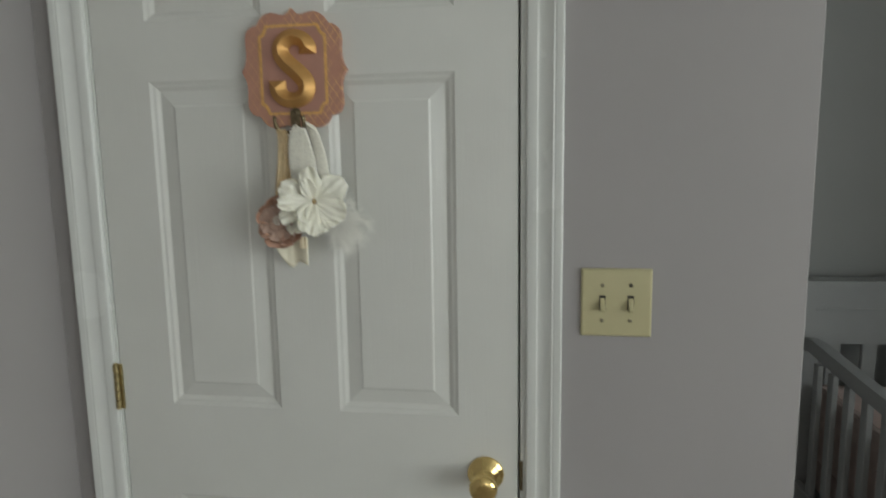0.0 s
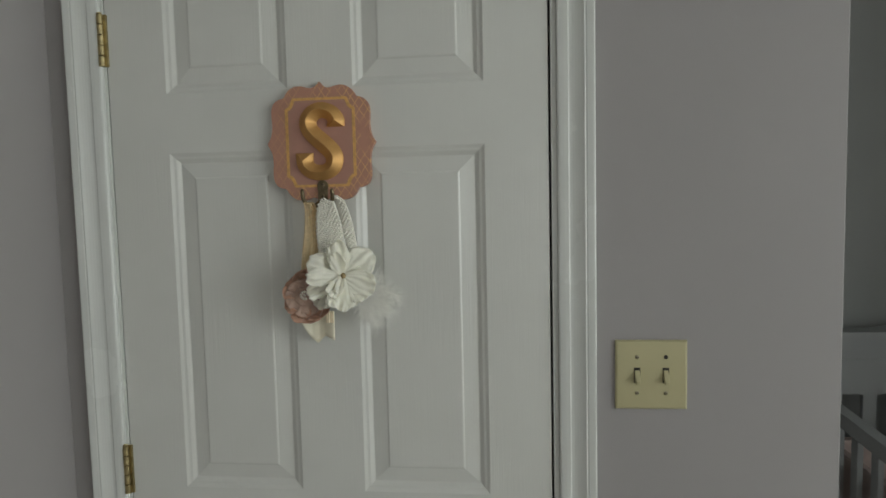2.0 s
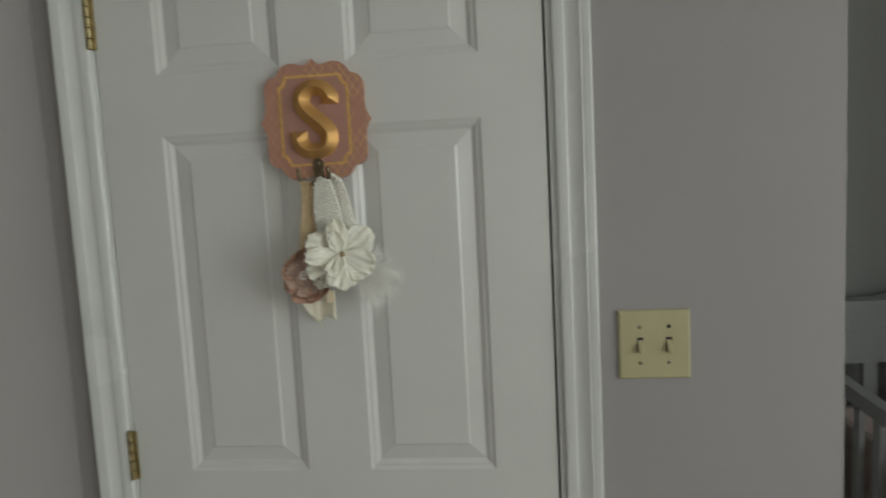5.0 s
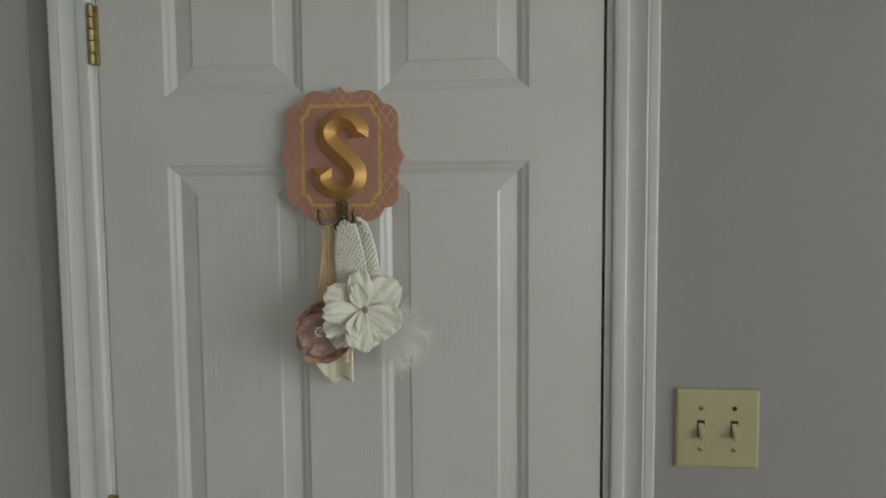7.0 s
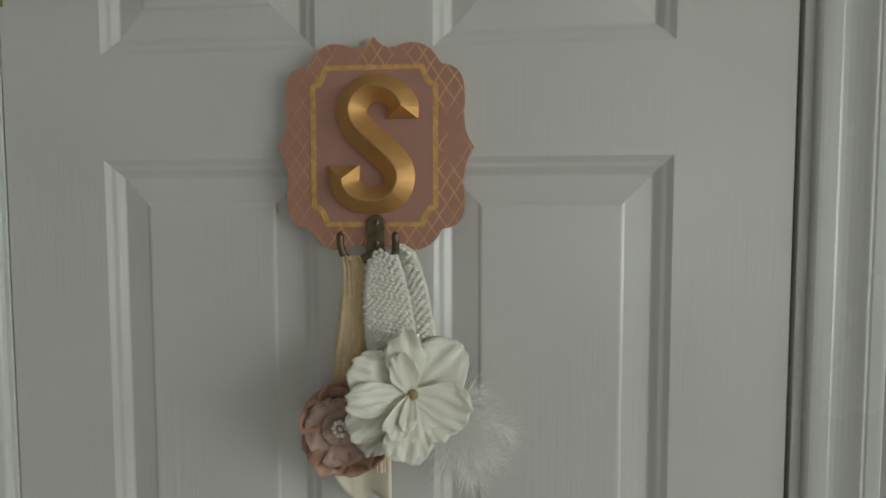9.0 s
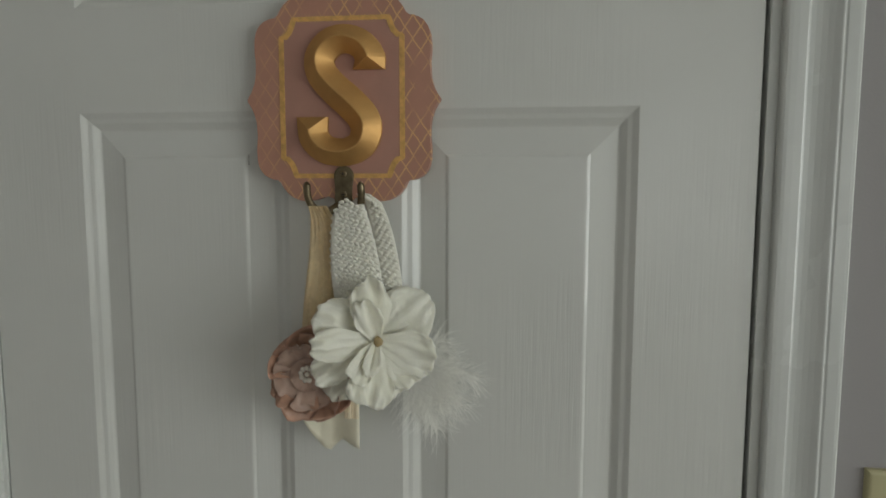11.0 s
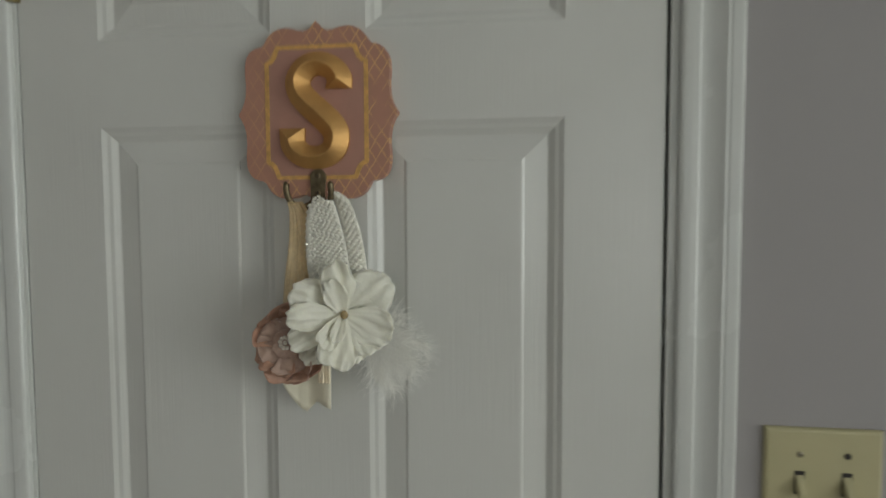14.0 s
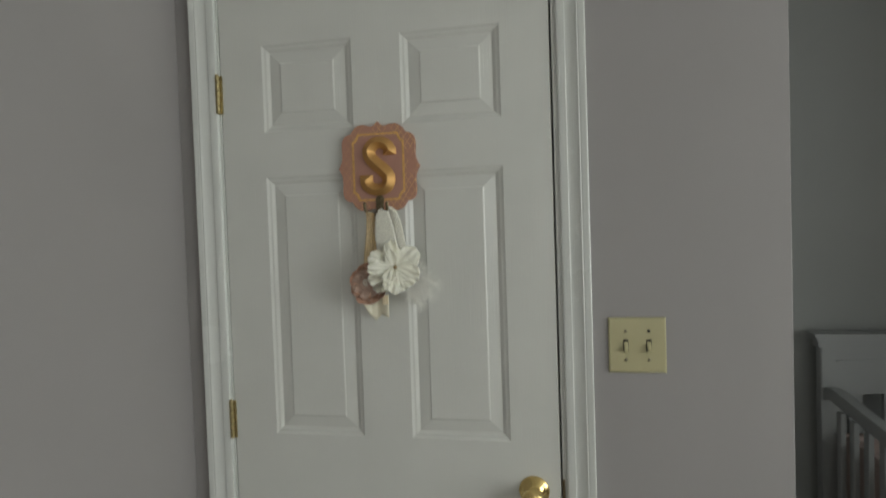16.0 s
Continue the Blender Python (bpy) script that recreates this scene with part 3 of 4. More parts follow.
# the letter S: a bevelled stroke with a sharp ridge; (x, z, half width) along its middle, in units of 0.27 mm
S_LINE = [(100, 98, 56), (104, 138, 53), (74, 182, 49), (16, 203, 48), (-38, 187, 51), (-74, 140, 53), (-66, 86, 54), (-24, 36, 55), (27, -9, 56), (74, -59, 56),
          (89, -104, 55), (74, -152, 52), (36, -178, 49), (-8, -184, 48), (-60, -172, 50), (-99, -130, 53), (-103, -62, 56)]
U = 0.000268
mid = spline(S_LINE, 6)
bm = bmesh.new()
rings = []
for i, q in enumerate(mid):
    a, b = mid[max(0, i - 1)], mid[min(len(mid) - 1, i + 1)]
    way = Vector((b[0] - a[0], 0, b[1] - a[1])).normalized()
    if i == 0:
        way = Vector((0, 0, 1))
    if i == len(mid) - 1:
        way = Vector((0, 0, 1))
    side = Vector((way.z, 0, -way.x))
    c = Vector((PX + q[0] * U, 0, PZ + q[1] * U))
    w = q[2] * U
    end = i in (0, len(mid) - 1)
    top = -PT - (0.0045 if end else 0.0165)
    near = -PT - 0.0040
    ring = []
    for off, y in ((-w, -PT - 0.0002), (-w, near), (-w * 0.93, near - 0.0008), (-w * (0.92 if end else 0.04), top), (w * (0.92 if end else 0.04), top), (w * 0.93, near - 0.0008), (w, near), (w, -PT - 0.0002)):
        p = c + side * off
        ring.append(bm.verts.new((p.x, min(y, near) if end and abs(off) < w * 0.95 else y, p.z)))
    rings.append(ring)
# each end is one clean facet: the rings nearest to it are left out
def first_full(m, share):
    d = 0.0
    for k in range(1, len(m)):
        d += U * math.hypot(m[k][0] - m[k - 1][0], m[k][1] - m[k - 1][1])
        if d > share * m[0][2] * U:
            return k


head, tail = first_full(mid, 0.5), len(mid) - 1 - first_full(mid[::-1], 0.8)
for k in [*range(1, head), *range(tail + 1, len(mid) - 1)]:
    for v in rings[k]:
        bm.verts.remove(v)
rings = [rings[0]] + rings[head:tail + 1] + [rings[-1]]
for r, s in zip(rings, rings[1:]):
    for k in range(7):
        bm.faces.new((r[k], r[k + 1], s[k + 1], s[k]))
    bm.faces.new((r[7], r[0], s[0], s[7]))
bm.faces.new(rings[0])
bm.faces.new(rings[-1])
letter = part("letter", bm, gold_metal, plaque, "bevelled gold metal letter S")

# antique hook: plate, two screws, two curled arms
HX, HZ = PX + 0.0015, 1.5540
pts = [(0.0095 * math.cos(radians(a)), 0.0065 + 0.0095 * math.sin(radians(a))) for a in range(0, 181, 15)]
pts += [(-0.0082, -0.004), (-0.0072, -0.012), (-0.0090, -0.020), (-0.0075, -0.026), (-0.003, -0.0285), (0.003, -0.0285), (0.0075, -0.026), (0.0090, -0.020), (0.0072, -0.012), (0.0082, -0.004)]
hook = part("hook", slab([(HX + x, HZ + z) for x, z in pts], -PT - 0.0010, -PT - 0.0036, 0.0012, 2), bronze, plaque, "antique bronze double hook")
for dz in (0.0085, -0.0110):
    s = part("screw", lathe([(0.0033, 0), (0.0033, 0.0008), (0.0022, 0.0016), (0.0, 0.0018)], pose(HX, -PT - 0.0035, HZ + dz, 90), 16), screw_bronze, hook)
    # crossed slots as dark boxes, their shade given by colour
    part("screw_slot", box(HX - 0.0023, HX + 0.0023, -PT - 0.0055, -PT - 0.0049, HZ + dz - 0.00035, HZ + dz + 0.00035), recess_shade, s)
    part("screw_slot", box(HX - 0.00035, HX + 0.00035, -PT - 0.0056, -PT - 0.0050, HZ + dz - 0.0023, HZ + dz + 0.0023), recess_shade, s)
for s in (-1.16, 0.98):
    part("hook_arm", tube([(HX + s * 0.003, -PT - 0.003, HZ - 0.020, 0.0042), (HX + s * 0.009, -PT - 0.008, HZ - 0.0255, 0.0042), (HX + s * 0.016, -PT - 0.016, HZ - 0.0270, 0.0039),
                           (HX + s * 0.0215, -PT - 0.023, HZ - 0.0205, 0.0036), (HX + s * 0.0235, -PT - 0.027, HZ - 0.0110, 0.0034), (HX + s * 0.0232, -PT - 0.0285, HZ - 0.0020, 0.0033),
                           (HX + s * 0.0230, -PT - 0.0285, HZ - 0.0010, 0.0016)], 10, 6), bronze, hook, smooth=True)


# ---- headbands hanging from the hooks ----
def strip(rows, across=8, thick=0.0008, wave=0.0, seed=0):
    """A soft band: rows of (x, y, z, half width, lean), its surface gently rippled."""
    bm = bmesh.new()
    path = spline(rows, 8)
    net = []
    for i, q in enumerate(path):
        line = []
        for k in range(across + 1):
            u = 2 * k / across - 1
            dy = q[4] * u + wave * noise.noise(Vector((u * (2.1 if across < 12 else 4.5) + seed, i * (0.35 if across < 12 else 0.06), seed))) - 0.0
            line.append(bm.verts.new((q[0] + u * q[3], q[1] + dy, q[2] + 0.001 * noise.noise(Vector((u * 3, i * 0.5, seed + 7))))))
        net.append(line)
    for a, b in zip(net, net[1:]):
        for k in range(across):
            bm.faces.new((a[k], a[k + 1], b[k + 1], b[k]))
    bmesh.ops.recalc_face_normals(bm, faces=bm.faces)
    bmesh.ops.solidify(bm, geom=bm.faces[:], thickness=thick)
    return bm


def petal(length, width, m, cup=0.25, ruffle=0.10, seed=0.0, tip=0.6, thick=0.0005, fold=0.0, n=16, k=18, rim=0.06, flute=0.0, crease=0.03, curl=0.0, foot=0.14, ragged=0.15):
    """A cloth petal along the x axis of the pose m: narrow at its foot, broad towards a round tip, cupped, its rim ruffled."""
    bm = bmesh.new()
    net = []
    blunt = min(0.46, width / (2 * length))
    for i in range(n + 1):
        s = i / n
        half = width / 2 * (foot + (1 - foot) * math.sin(min(1.0, s / (tip + 0.2)) * math.pi / 2))
        line = []
        for j in range(k + 1):
            u = math.sin((2 * j / k - 1) * math.pi / 2)
            x = length * s * (1 - blunt * (1 - math.sqrt(max(0.0, 1 - u * u))) * s)
            x += length * s ** 3 * ((0.012 + 0.3 * flute) * math.sin(u * 4 + seed * 2.3) - 0.5 * flute * math.exp(-(u / 0.22) ** 2) + flute * 0.16 * math.sin(u * 11 + seed))
            z = cup * width * (u * u * (0.25 + 0.5 * s)) + fold * width * abs(u) * (1 - 0.5 * s)
            z += ruffle * width * s * s * noise.noise(Vector((u * 2.3 + seed * 3.1, s * 2.2, seed)))
            z += 0.06 * length * math.sin(s * 2.6 + seed) * s
            z += rim * width * s ** 3 * noise.noise(Vector((u * 5.4 + seed, s * 4.4, seed * 1.3)))
            z += 0.008 * width * math.sin(u * 12 + seed) * 4 * s * (1 - s)
            z += flute * width * s * s * math.sin(u * 7.5 + seed * 1.7 + 1.2 * math.sin(s * 4 + seed))
            z += crease * width * s * (1.1 - 0.5 * s) * noise.noise(Vector((u * 5.5 + seed * 1.9, s * 0.9, seed + 3)))
            z -= curl * length * s ** 3 * (1 + 0.6 * math.sin(u * 2 + seed))
            x += ragged * length * s ** 4 * (0.055 * noise.noise(Vector((u * 2.6 + seed, 0.5, seed))) + 0.030 * noise.noise(Vector((u * 7 + seed, 1.5, seed))))
            line.append(Vector((x, half * u * (1 + 0.04 * math.sin(s * 9 + seed)), z)))
        net.append(line)
    layers = [[[bm.verts.new(m @ (p + Vector((0, 0, dz)))) for p in line] for line in net] for dz in (0.0, -thick)]
    for a, b in zip(layers[0], layers[0][1:]):
        for j in range(k):
            bm.faces.new((a[j], a[j + 1], b[j + 1], b[j]))
    for a, b in zip(layers[1], layers[1][1:]):
        for j in range(k):
            bm.faces.new((a[j], b[j], b[j + 1], a[j + 1]))
    rims = [[lay[0][j] for j in range(k + 1)] + [lay[i][k] for i in range(1, n + 1)] + [lay[n][j] for j in range(k - 1, -1, -1)] + [lay[i][0] for i in range(n - 1, 0, -1)] for lay in layers]
    for q in range(len(rims[0])):
        w = (q + 1) % len(rims[0])
        bm.faces.new((rims[0][q], rims[1][q], rims[1][w], rims[0][w]))
    bmesh.ops.recalc_face_normals(bm, faces=bm.faces)
    return bm


def petal_pose(x, y, z, angle, lift, twist=0.0):
    """Petal foot at (x, y, z); it points at angle (degrees, seen from the room, counter-clockwise from the right) and lifts off the door."""
    a = radians(angle)
    out = Vector((math.cos(a), 0, math.sin(a)))
    face = Vector((0, -1, 0))
    x_axis = (out * math.cos(radians(lift)) + face * math.sin(radians(lift))).normalized()
    z_axis = (face * math.cos(radians(lift)) - out * math.sin(radians(lift))).normalized()
    y_axis = z_axis.cross(x_axis)
    m = Matrix((x_axis, y_axis, z_axis)).transposed().to_4x4()
    return Matrix.Translation((x, y, z)) @ m @ pose(0, 0, 0, twist, 0, 0)


def stitches(rows, pitch, name, parent):
    """A crocheted band: puffs of yarn in slanting rows, each a squashed twelve-sided bead."""
    bm = bmesh.new()
    path = spline(rows, 40)
    walked, nxt, row = 0.0, 0.0, 0
    for a, b in zip(path, path[1:]):
        walked += float(np.linalg.norm((b - a)[:3]))
        if walked < nxt:
            continue
        nxt += pitch * 0.72
        row += 1
        count = max(2, int(round(2 * a[3] / pitch)))
        for k in range(count):
            u = (k + 0.5 + (0.5 if row % 2 else 0.0)) / (count + 0.5) * 2 - 1
            c = Vector((a[0] + u * a[3], a[1] + a[4] * u + 0.0030 * (u * u) + random.uniform(-0.0004, 0.0004), a[2] - u * 0.006 + random.uniform(-0.0004, 0.0004)))
            w = 2 * a[3] / (count + 0.5)
            turn = pose(0, 0, 0, 0, (34 if row % 2 else -20) + random.uniform(-9, 9), 0)
            m = Matrix.Translation(c) @ turn @ Matrix.Diagonal((w * 0.66, 0.0015, pitch * 0.36, 1))
            bmesh.ops.create_icosphere(bm, subdivisions=2 if pitch > 0.004 else 1, radius=1, matrix=m)
    return tagged(part(name, bm, crochet, parent, smooth=True), kind="stuff")


# lace headband with the rose
ROSE = (-0.4065, -0.0430, 1.3780)
lace_band = thing("lace_headband", (-0.405, -0.02, 1.305), "peach lace headband with a dusty rose satin flower, hanging", "headband")
part("band", strip([(-0.4010, -0.0410, 1.5330, 0.0050, 0.0), (-0.3985, -0.0330, 1.5180, 0.0080, 0.001), (-0.4000, -0.0280, 1.4850, 0.0105, 0.002), (-0.4040, -0.0270, 1.4400, 0.0125, 0.002),
                    (-0.4080, -0.0280, 1.3850, 0.0130, 0.0)], 18, 0.0006, 0.0042, 3), lace, lace_band, smooth=True)
part("band", strip([(-0.3955, -0.0360, 1.5330, 0.0040, 0.0), (-0.3890, -0.0230, 1.5080, 0.0060, 0.001), (-0.3880, -0.0170, 1.4700, 0.0080, 0.002), (-0.3900, -0.0150, 1.4200, 0.0090, 0.002),
                    (-0.3980, -0.0200, 1.3700, 0.0100, 0.0)], 16, 0.0006, 0.004, 9), lace, lace_band, smooth=True)
for k, (ang, ln, wd, lift) in enumerate(((20, 36, 52, 6), (75, 47, 54, 4), (128, 40, 54, 8), (183, 37, 54, 5), (235, 40, 54, 8), (285, 47, 56, 4), (328, 48, 54, 7))):
    part("outer_petal", petal(ln / 1000, wd / 1000, petal_pose(ROSE[0], ROSE[1] + 0.004, ROSE[2], ang, lift, 6), 0.34, 0.20, 3.7 * k, 0.66, 0.0006, rim=0.14, crease=0.07, curl=-0.12, foot=0.3), satin_pink, lace_band, smooth=True)
for k, (ang, ln, wd, lift) in enumerate(((45, 29, 44, 10), (115, 32, 48, 13), (180, 31, 46, 10), (238, 33, 50, 13), (300, 34, 50, 11))):
    part("inner_petal", petal(ln / 1000, wd / 1000, petal_pose(ROSE[0], ROSE[1] - 0.002, ROSE[2], ang, lift, -5), 0.16, 0.22, 1.9 * k + 11, 0.66, 0.0006, rim=0.12, crease=0.08, curl=-0.05), satin_taupe, lace_band, smooth=True)
for k in range(5):
    part("heart_petal", petal(0.017, 0.022, petal_pose(ROSE[0], ROSE[1] - 0.005, ROSE[2], 20 + 72 * k, 14), 0.16, 0.12, 5.1 * k + 2, 0.66, 0.0006), satin_taupe, lace_band, smooth=True)
for k in range(9):
    a, r = radians(40 * k + 10), 0.0058 if k < 8 else 0.0
    bm = bmesh.new()
    bmesh.ops.create_icosphere(bm, subdivisions=2, radius=0.0026, matrix=Matrix.Translation((ROSE[0] + 0.002 + r * math.cos(a), ROSE[1] - 0.0155, ROSE[2] + 0.003 + r * math.sin(a))))
    part("bead", bm, pearl, lace_band, "pearly bead" if k == 0 else "", smooth=True)
# a forked satin tail and a folded stub of ribbon
bm = bmesh.new()
FORK = ((0.0, 1.3380), (0.20, 1.3160), (0.38, 1.2985), (0.50, 1.2935), (0.70, 1.3065), (1.0, 1.2995))
net = []
for k in range(17):
    u = k / 16
    low = float(np.interp(u, [f[0] for f in FORK], [f[1] for f in FORK]))
    col = []
    for i in range(8):
        v = i / 7
        x = -0.4255 + 0.0595 * u + 0.0030 * (u - 0.5) * v
        y = -0.0200 - 0.0050 * math.sin(u * 7.5 + 0.6) * (0.3 + 0.7 * v) - 0.0025 * (abs(u - 0.45) < 0.04) - 0.003 * v
        col.append(bm.verts.new((x, y, 1.3480 + (low - 1.3480) * v)))
    net.append(col)
for a, b in zip(net, net[1:]):
    for i in range(7):
        bm.faces.new((a[i], a[i + 1], b[i + 1], b[i]))
bmesh.ops.recalc_face_normals(bm, faces=bm.faces)
bmesh.ops.solidify(bm, geom=bm.faces[:], thickness=0.0005)
part("ribbon_tail", bm, ribbon, lace_band, "forked ivory satin ribbon tail", True)
bm = bmesh.new()
for k in range(4):
    box(-0.3790 + 0.0036 * k, -0.3758 + 0.0036 * k, -0.0290 - 0.001 * (k % 2), -0.0270, 1.3295, 1.3500, 0.0006, 1, bm=bm)
part("ribbon_fold", bm, ribbon_gold, lace_band, "pleated peach ribbon stub")

# crocheted headband with the big white flower
BLOOM = (-0.3425, -0.0480, 1.4110)
crochet_band = thing("crochet_headband", (-0.345, -0.03, 1.33), "white crocheted headband with a large white silk flower, hanging", "headband")
front = [(-0.3640, -0.0440, 1.5345, 0.0100, 0.0), (-0.3668, -0.0425, 1.5220, 0.0165, 0.002), (-0.3660, -0.0380, 1.4950, 0.0215, 0.003), (-0.3630, -0.0360, 1.4600, 0.0240, 0.003), (-0.3560, -0.0350, 1.4150, 0.0240, 0.0)]
part("band_lining", strip([(x, y + 0.0022, z, w * 0.96, l) for x, y, z, w, l in front], 8, 0.0008, 0.001, 5), crochet, crochet_band, smooth=True)
stitches(front, 0.0050, "front_band", crochet_band)
rear = [(-0.3560, -0.0400, 1.5440, 0.0060, 0.0), (-0.3480, -0.0300, 1.5330, 0.0085, 0.001), (-0.3405, -0.0220, 1.5000, 0.0100, 0.002), (-0.3350, -0.0200, 1.4600, 0.0110, 0.002), (-0.3330, -0.0200, 1.4200, 0.0110, 0.0)]
part("band_lining", strip([(x, y + 0.0020, z, w * 0.95, l) for x, y, z, w, l in rear], 6, 0.0008, 0.001, 6), crochet, crochet_band, smooth=True)
stitches(rear, 0.0052, "rear_band", crochet_band)
# the flower hangs turned a little towards the window; angle, length, width, lift, sideways twist, depth behind the bud (mm)
FACE = Matrix.Translation(BLOOM) @ pose(0, 0, 0, -8, 0, 20) @ Matrix.Translation((-BLOOM[0], -BLOOM[1], -BLOOM[2]))
BACK_PETALS = ((36, 65, 55, 4, -5, 8), (228, 66, 34, 5, 6, 8), (310, 54, 40, 4, -6, 8), (0, 46, 30, 6, 5, 9), (68, 42, 36, 5, -4, 9), (128, 46, 34, 5, 4, 9),
               (99, 60, 38, 20, 8, 2), (152, 62, 45, 13, 9, 4), (180, 62, 30, 19, -7, 1), (206, 64, 31, 14, 8, 3), (258, 62, 42, 17, -9, 2), (285, 56, 35, 11, -8, 5), (335, 58, 46, 12, 8, 3))
for k, (ang, ln, wd, lift, twist, deep) in enumerate(BACK_PETALS):
    part("outer_petal", petal(ln / 1000, wd / 1000, FACE @ petal_pose(BLOOM[0], BLOOM[1] + deep / 1000, BLOOM[2], ang, lift, twist), (0.10, -0.04, 0.05)[k % 3], 0.26, 2.3 * k + 1, 0.60, 0.0005, n=22, k=26, rim=0.15, flute=((0.010, 0.022, 0.014) if k < 6 else (0.026, 0.036, 0.030))[k % 3], crease=0.06 if k < 6 else 0.09, curl=(0.03, 0.12, -0.04, 0.07)[k % 4], foot=0.22, ragged=0.9),
         silk, crochet_band, smooth=True)
for k, (ang, ln, wd, lift, fold) in enumerate(((233, 46, 24, 26, 0.20), (250, 35, 15, 32, 0.26), (112, 44, 26, 32, 0.08))):
    part("inner_petal", petal(ln / 1000, wd / 1000, FACE @ petal_pose(BLOOM[0], BLOOM[1] - 0.001 - 0.0012 * (k % 2), BLOOM[2], ang, lift, 8 if k % 2 else -8), 0.08, 0.36, 1.7 * k + 5, 0.66, 0.0005, fold, n=20, k=22, rim=0.12, flute=0.014, crease=0.05, curl=0.05, foot=0.2, ragged=1.0), silk, crochet_band, smooth=True)
bm = bmesh.new()
bmesh.ops.create_icosphere(bm, subdivisions=2, radius=1, matrix=Matrix.Translation((BLOOM[0] + 0.003, BLOOM[1] - 0.006, BLOOM[2] + 0.001)) @ Matrix.Diagonal((0.0042, 0.0040, 0.0052, 1)))
for v in bm.verts:
    v.co += Vector((1, 1, 1)) * 0.0006 * noise.noise(v.co * 900)
part("flower_bud", bm, bud, crochet_band, "small tan bud at the flower's centre", True)

# downy tuft behind the flower: fine barbs fanning from a few quills
bm = bmesh.new()
rng = random.Random(4)
for quill in range(18):
    qa = radians(-76 + 4.6 * quill + rng.uniform(-4, 4)) if quill < 16 else radians(12 + 12 * (quill - 16))
    root = Vector((-0.323, -0.030, 1.396))
    q_len = rng.uniform(0.046, 0.080) * (1.12 if quill < 8 else 1.0) if quill < 16 else rng.uniform(0.040, 0.054)
    depth = rng.uniform(-0.20, 0.10)
    for k in range(170 if quill < 16 else 90):
        s = 0.20 + 0.75 * rng.random()
        base = root + Vector((math.cos(qa), depth, math.sin(qa))) * q_len * s + Vector((0, rng.uniform(-0.003, 0.003), -0.006 * s * s))
        base.y = min(base.y, -0.018)
        a = qa + rng.choice((-1, 1)) * radians(rng.uniform(8, 65))
        ln = rng.uniform(0.008, 0.036) * (1.1 - 0.4 * s)
        w = 0.00021
        pts = []
        sag = rng.uniform(-0.4, 0.5)
        dy = rng.uniform(-0.5, 0.25)
        for j in range(4):
            d = ln * j / 3
            aa = a - sag * j / 3
            pts.append(base + Vector((math.cos(aa) * d, dy * d, math.sin(aa) * d - 0.10 * d * j / 3)))
        nrm = Vector((-math.sin(a), 0, math.cos(a))) * w
        vs = [(bm.verts.new(p - nrm * (1 - j * 0.25)), bm.verts.new(p + nrm * (1 - j * 0.25))) for j, p in enumerate(pts)]
        for (a0, a1), (b0, b1) in zip(vs, vs[1:]):
            bm.faces.new((a0, a1, b1, b0))
tagged(part("feather_tuft", bm, down, crochet_band, "wispy white down feathers"), kind="stuff")

# ---- the crib in the alcove ----
KX0, KX1, KY0, KY1 = 0.960, 2.370, 0.500, 1.255
crib = thing("crib", ((KX0 + KX1) / 2, (KY0 + KY1) / 2, 0), "pale painted wooden crib with a curved moulded back and slatted sides", "crib")


def arch(x):
    """Height of the back's top edge: level by the posts, swelling to the middle."""
    d = min(x - KX0, KX1 - x)
    s = min(1.0, max(0.0, (d - 0.230) / 0.55))
    return 1.024 + 0.165 * (1 - math.cos(math.pi * s)) / 2


xs = [KX0 + 0.003 + (KX1 - KX0 - 0.006) * k / 56 for k in range(57)]
OPEN0, PITCH, SLAT = KX0 + 0.170, 0.1178, 0.0480
bm = slab([(x, arch(x)) for x in xs] + [(x, arch(x) - 0.205) for x in reversed(xs)], KY1 + 0.030, KY1 - 0.009, 0.002, 1)
part("back_panel", bm, crib_paint, crib)
cove = []
for lo, hi, out in ((-0.030, -0.004, 0.010), (-0.004, 0.010, 0.019), (0.010, 0.024, 0.028)):
    ex = [KX0 - out + (KX1 - KX0 + 2 * out) * k / 56 for k in range(57)]
    cove.append(slab([(x, arch(x) + hi) for x in ex] + [(x, arch(x) + lo) for x in reversed(ex)], KY1 + 0.034 + out * 0.6, KY1 - 0.009 - out, 0.003, 2))
for k, bm in enumerate(cove):
    part("cap_moulding", bm, crib_paint, crib)
bm = slab([(x, arch(x) - 0.078) for x in xs[2:-2]] + [(x, arch(x) - 0.086) for x in reversed(xs[2:-2])], KY1 - 0.009, KY1 - 0.013, 0.002, 1)
part("bead_moulding", bm, crib_paint, crib)
for x0, x1 in ((KX0, KX0 + 0.075), (KX1 - 0.075, KX1)):
    part("back_post", box(x0, x1, KY1 - 0.006, KY1 + 0.040, 0.0, 0.998, 0.004), crib_paint, crib)
x = OPEN0 - PITCH + SLAT + 0.001
while x < KX1 - 0.12:
    lo = arch(x + SLAT / 2) - 0.195
    part("back_slat", box(x, x + SLAT, KY1 + 0.004, KY1 + 0.024, 0.30, lo, 0.003), crib_paint, crib)
    x += PITCH
part("lower_back_rail", box(KX0 + 0.075, KX1 - 0.075, KY1 + 0.0, KY1 + 0.028, 0.22, 0.30, 0.003), crib_paint, crib)
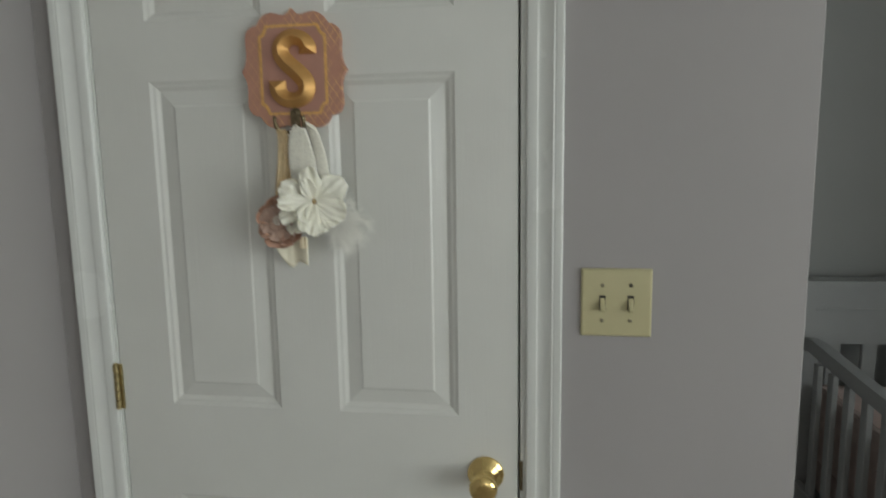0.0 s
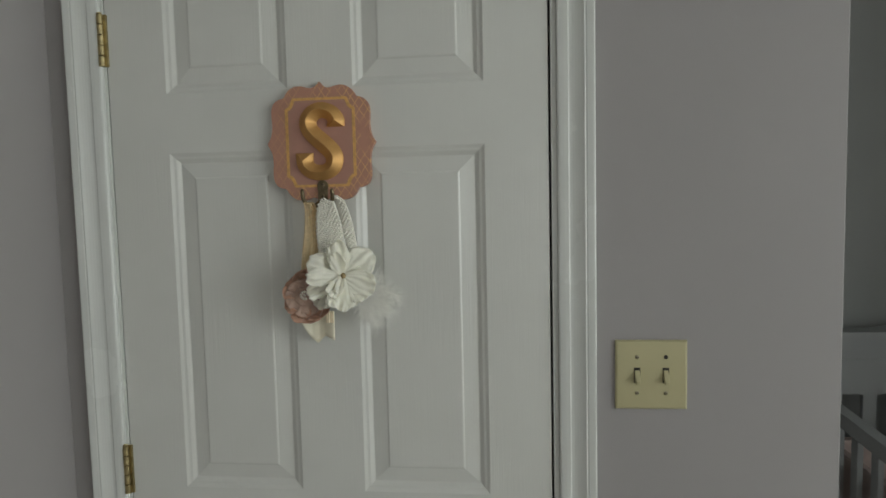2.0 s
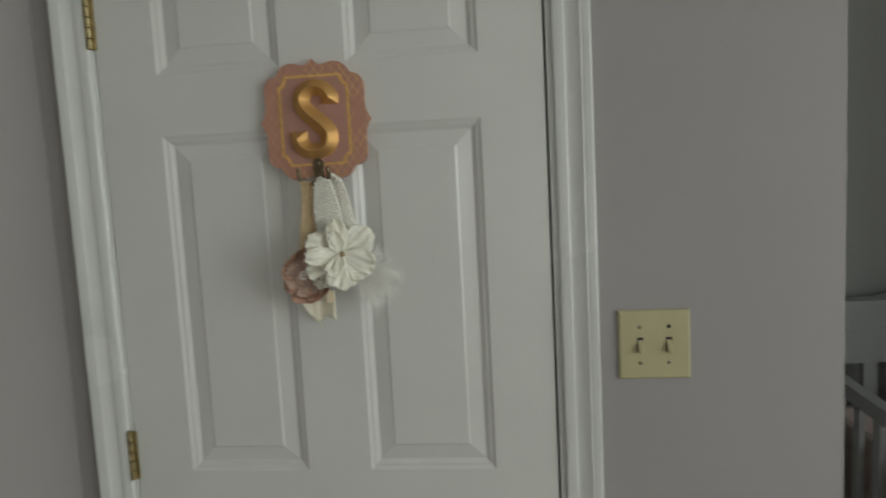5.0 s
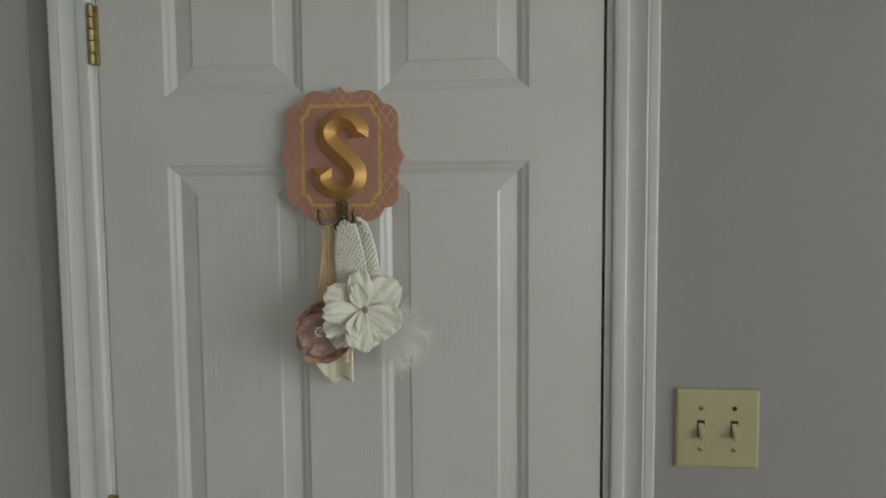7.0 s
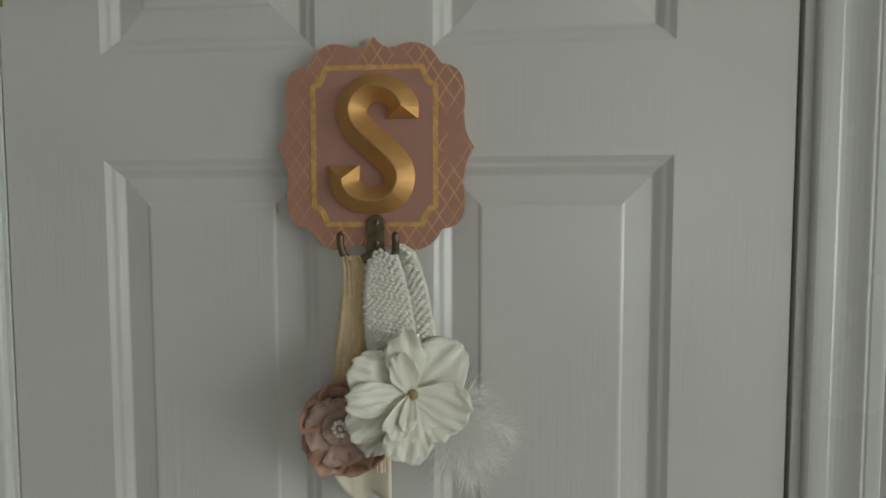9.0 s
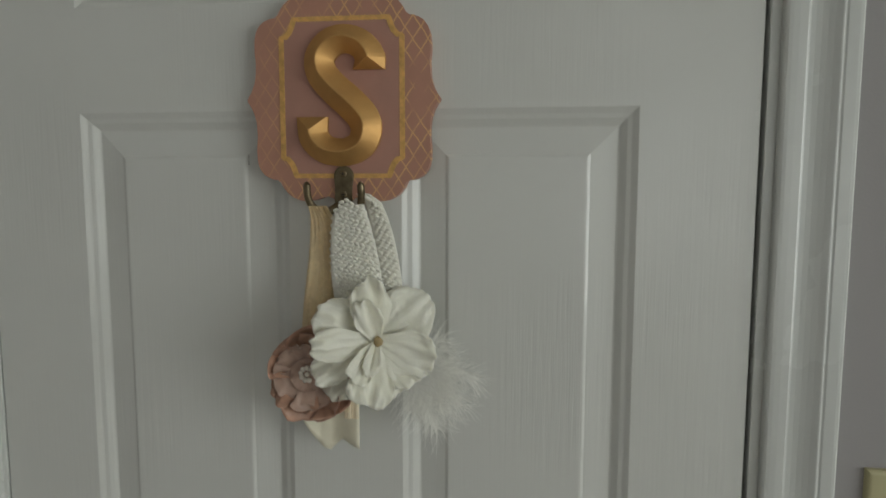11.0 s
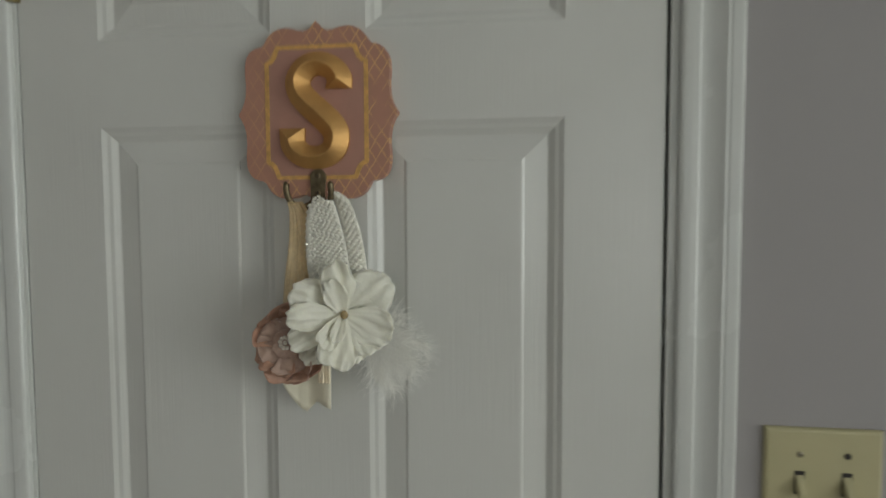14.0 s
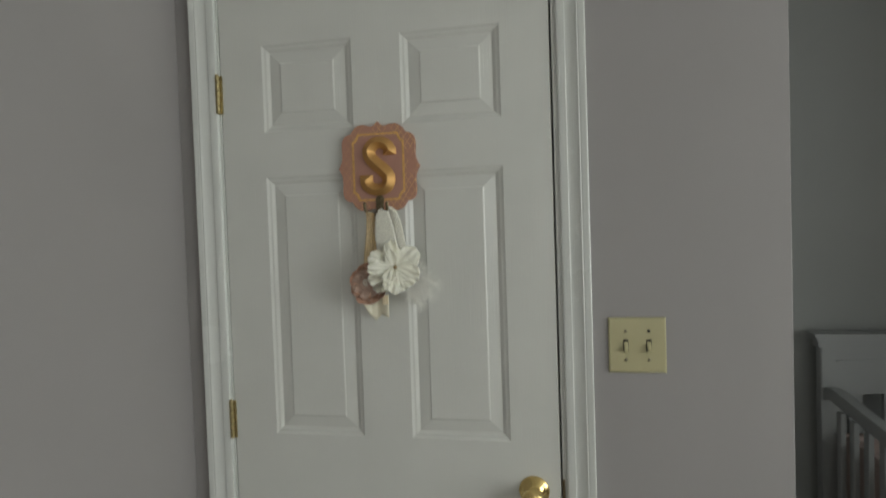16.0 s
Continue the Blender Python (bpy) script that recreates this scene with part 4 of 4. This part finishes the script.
for x0 in (KX0 + 0.008, KX1 - 0.046):
    rail = bmesh.new()
    line = spline([(KY1 - 0.006, 0.838), (1.19, 0.852), (1.10, 0.848), (0.95, 0.836), (0.75, 0.822), (KY0, 0.812)], 4)
    lo = [[rail.verts.new((x0 + dx, q[0], q[1] + dz)) for dx, dz in ((0, -0.048), (0.038, -0.048), (0.038, 0.0), (0, 0.0))] for q in line]
    for a, b in zip(lo, lo[1:]):
        for j in range(4):
            rail.faces.new((a[j], a[(j + 1) % 4], b[(j + 1) % 4], b[j]))
    rail.faces.new(lo[0])
    rail.faces.new(lo[-1])
    bmesh.ops.bevel(rail, geom=[e for e in rail.edges if abs(e.verts[0].co.y - e.verts[1].co.y) > 0.001], offset=0.005, segments=2, profile=0.5, affect="EDGES")
    part("side_rail", rail, crib_paint, crib)
    part("lower_side_rail", box(x0 + 0.006, x0 + 0.032, KY0 + 0.04, KY1 - 0.006, 0.22, 0.30, 0.003), crib_paint, crib)
    y = KY1 - 0.115
    while y > KY0 + 0.06:
        part("side_slat", box(x0 + 0.010, x0 + 0.028, y - 0.018, y + 0.018, 0.30, 0.775, 0.003), crib_paint, crib)
        y -= 0.105
    part("front_post", box(x0 - 0.004, x0 + 0.046, KY0 - 0.02, KY0 + 0.04, 0.0, 0.815, 0.005), crib_paint, crib)
part("front_rail", box(KX0 + 0.054, KX1 - 0.05, KY0 - 0.010, KY0 + 0.026, 0.745, 0.800, 0.005), crib_paint, crib)
part("lower_front_rail", box(KX0 + 0.054, KX1 - 0.05, KY0 - 0.004, KY0 + 0.022, 0.22, 0.30, 0.004), crib_paint, crib)
x = KX0 + 0.12
while x < KX1 - 0.1:
    part("front_slat", box(x - 0.018, x + 0.018, KY0, KY0 + 0.018, 0.30, 0.747, 0.003), crib_paint, crib)
    x += 0.105
part("mattress_base", box(KX0 + 0.05, KX1 - 0.05, KY0 + 0.03, KY1 - 0.012, 0.24, 0.29), crib_paint, crib)
mattress = tagged(part("crib_mattress", box(KX0 + 0.055, KX1 - 0.055, KY0 + 0.036, KY1 - 0.016, 0.291, 0.41, 0.03, 3), bedding, smooth=True), "crib mattress in a pale pink fitted sheet", "mattress")


def pad(x0, x1, y0, y1, z0, z1):
    bm = box(x0, x1, y0, y1, z0, z1)
    bmesh.ops.subdivide_edges(bm, edges=bm.edges[:], cuts=7, use_grid_fill=True)
    c = Vector(((x0 + x1) / 2, (y0 + y1) / 2, (z0 + z1) / 2))
    for v in bm.verts:
        v.co += (v.co - c).normalized() * 0.008 * noise.noise(v.co * 7)
    bmesh.ops.bevel(bm, geom=[e for e in bm.edges if e.calc_face_angle(0) > 0.8], offset=0.008, segments=2, profile=0.5, affect="EDGES")
    return bm


for x0, x1, y0, y1 in ((KX0 + 0.06, KX1 - 0.06, KY1 - 0.060, KY1 - 0.022), (KX0 + 0.058, KX0 + 0.090, KY0 + 0.06, KY1 - 0.065)):
    tagged(part("bumper_pad", pad(x0, x1, y0, y1, 0.412, 0.672), bedding, smooth=True), "pale pink padded crib bumper along the slats", "bumper", "crib bumpers")
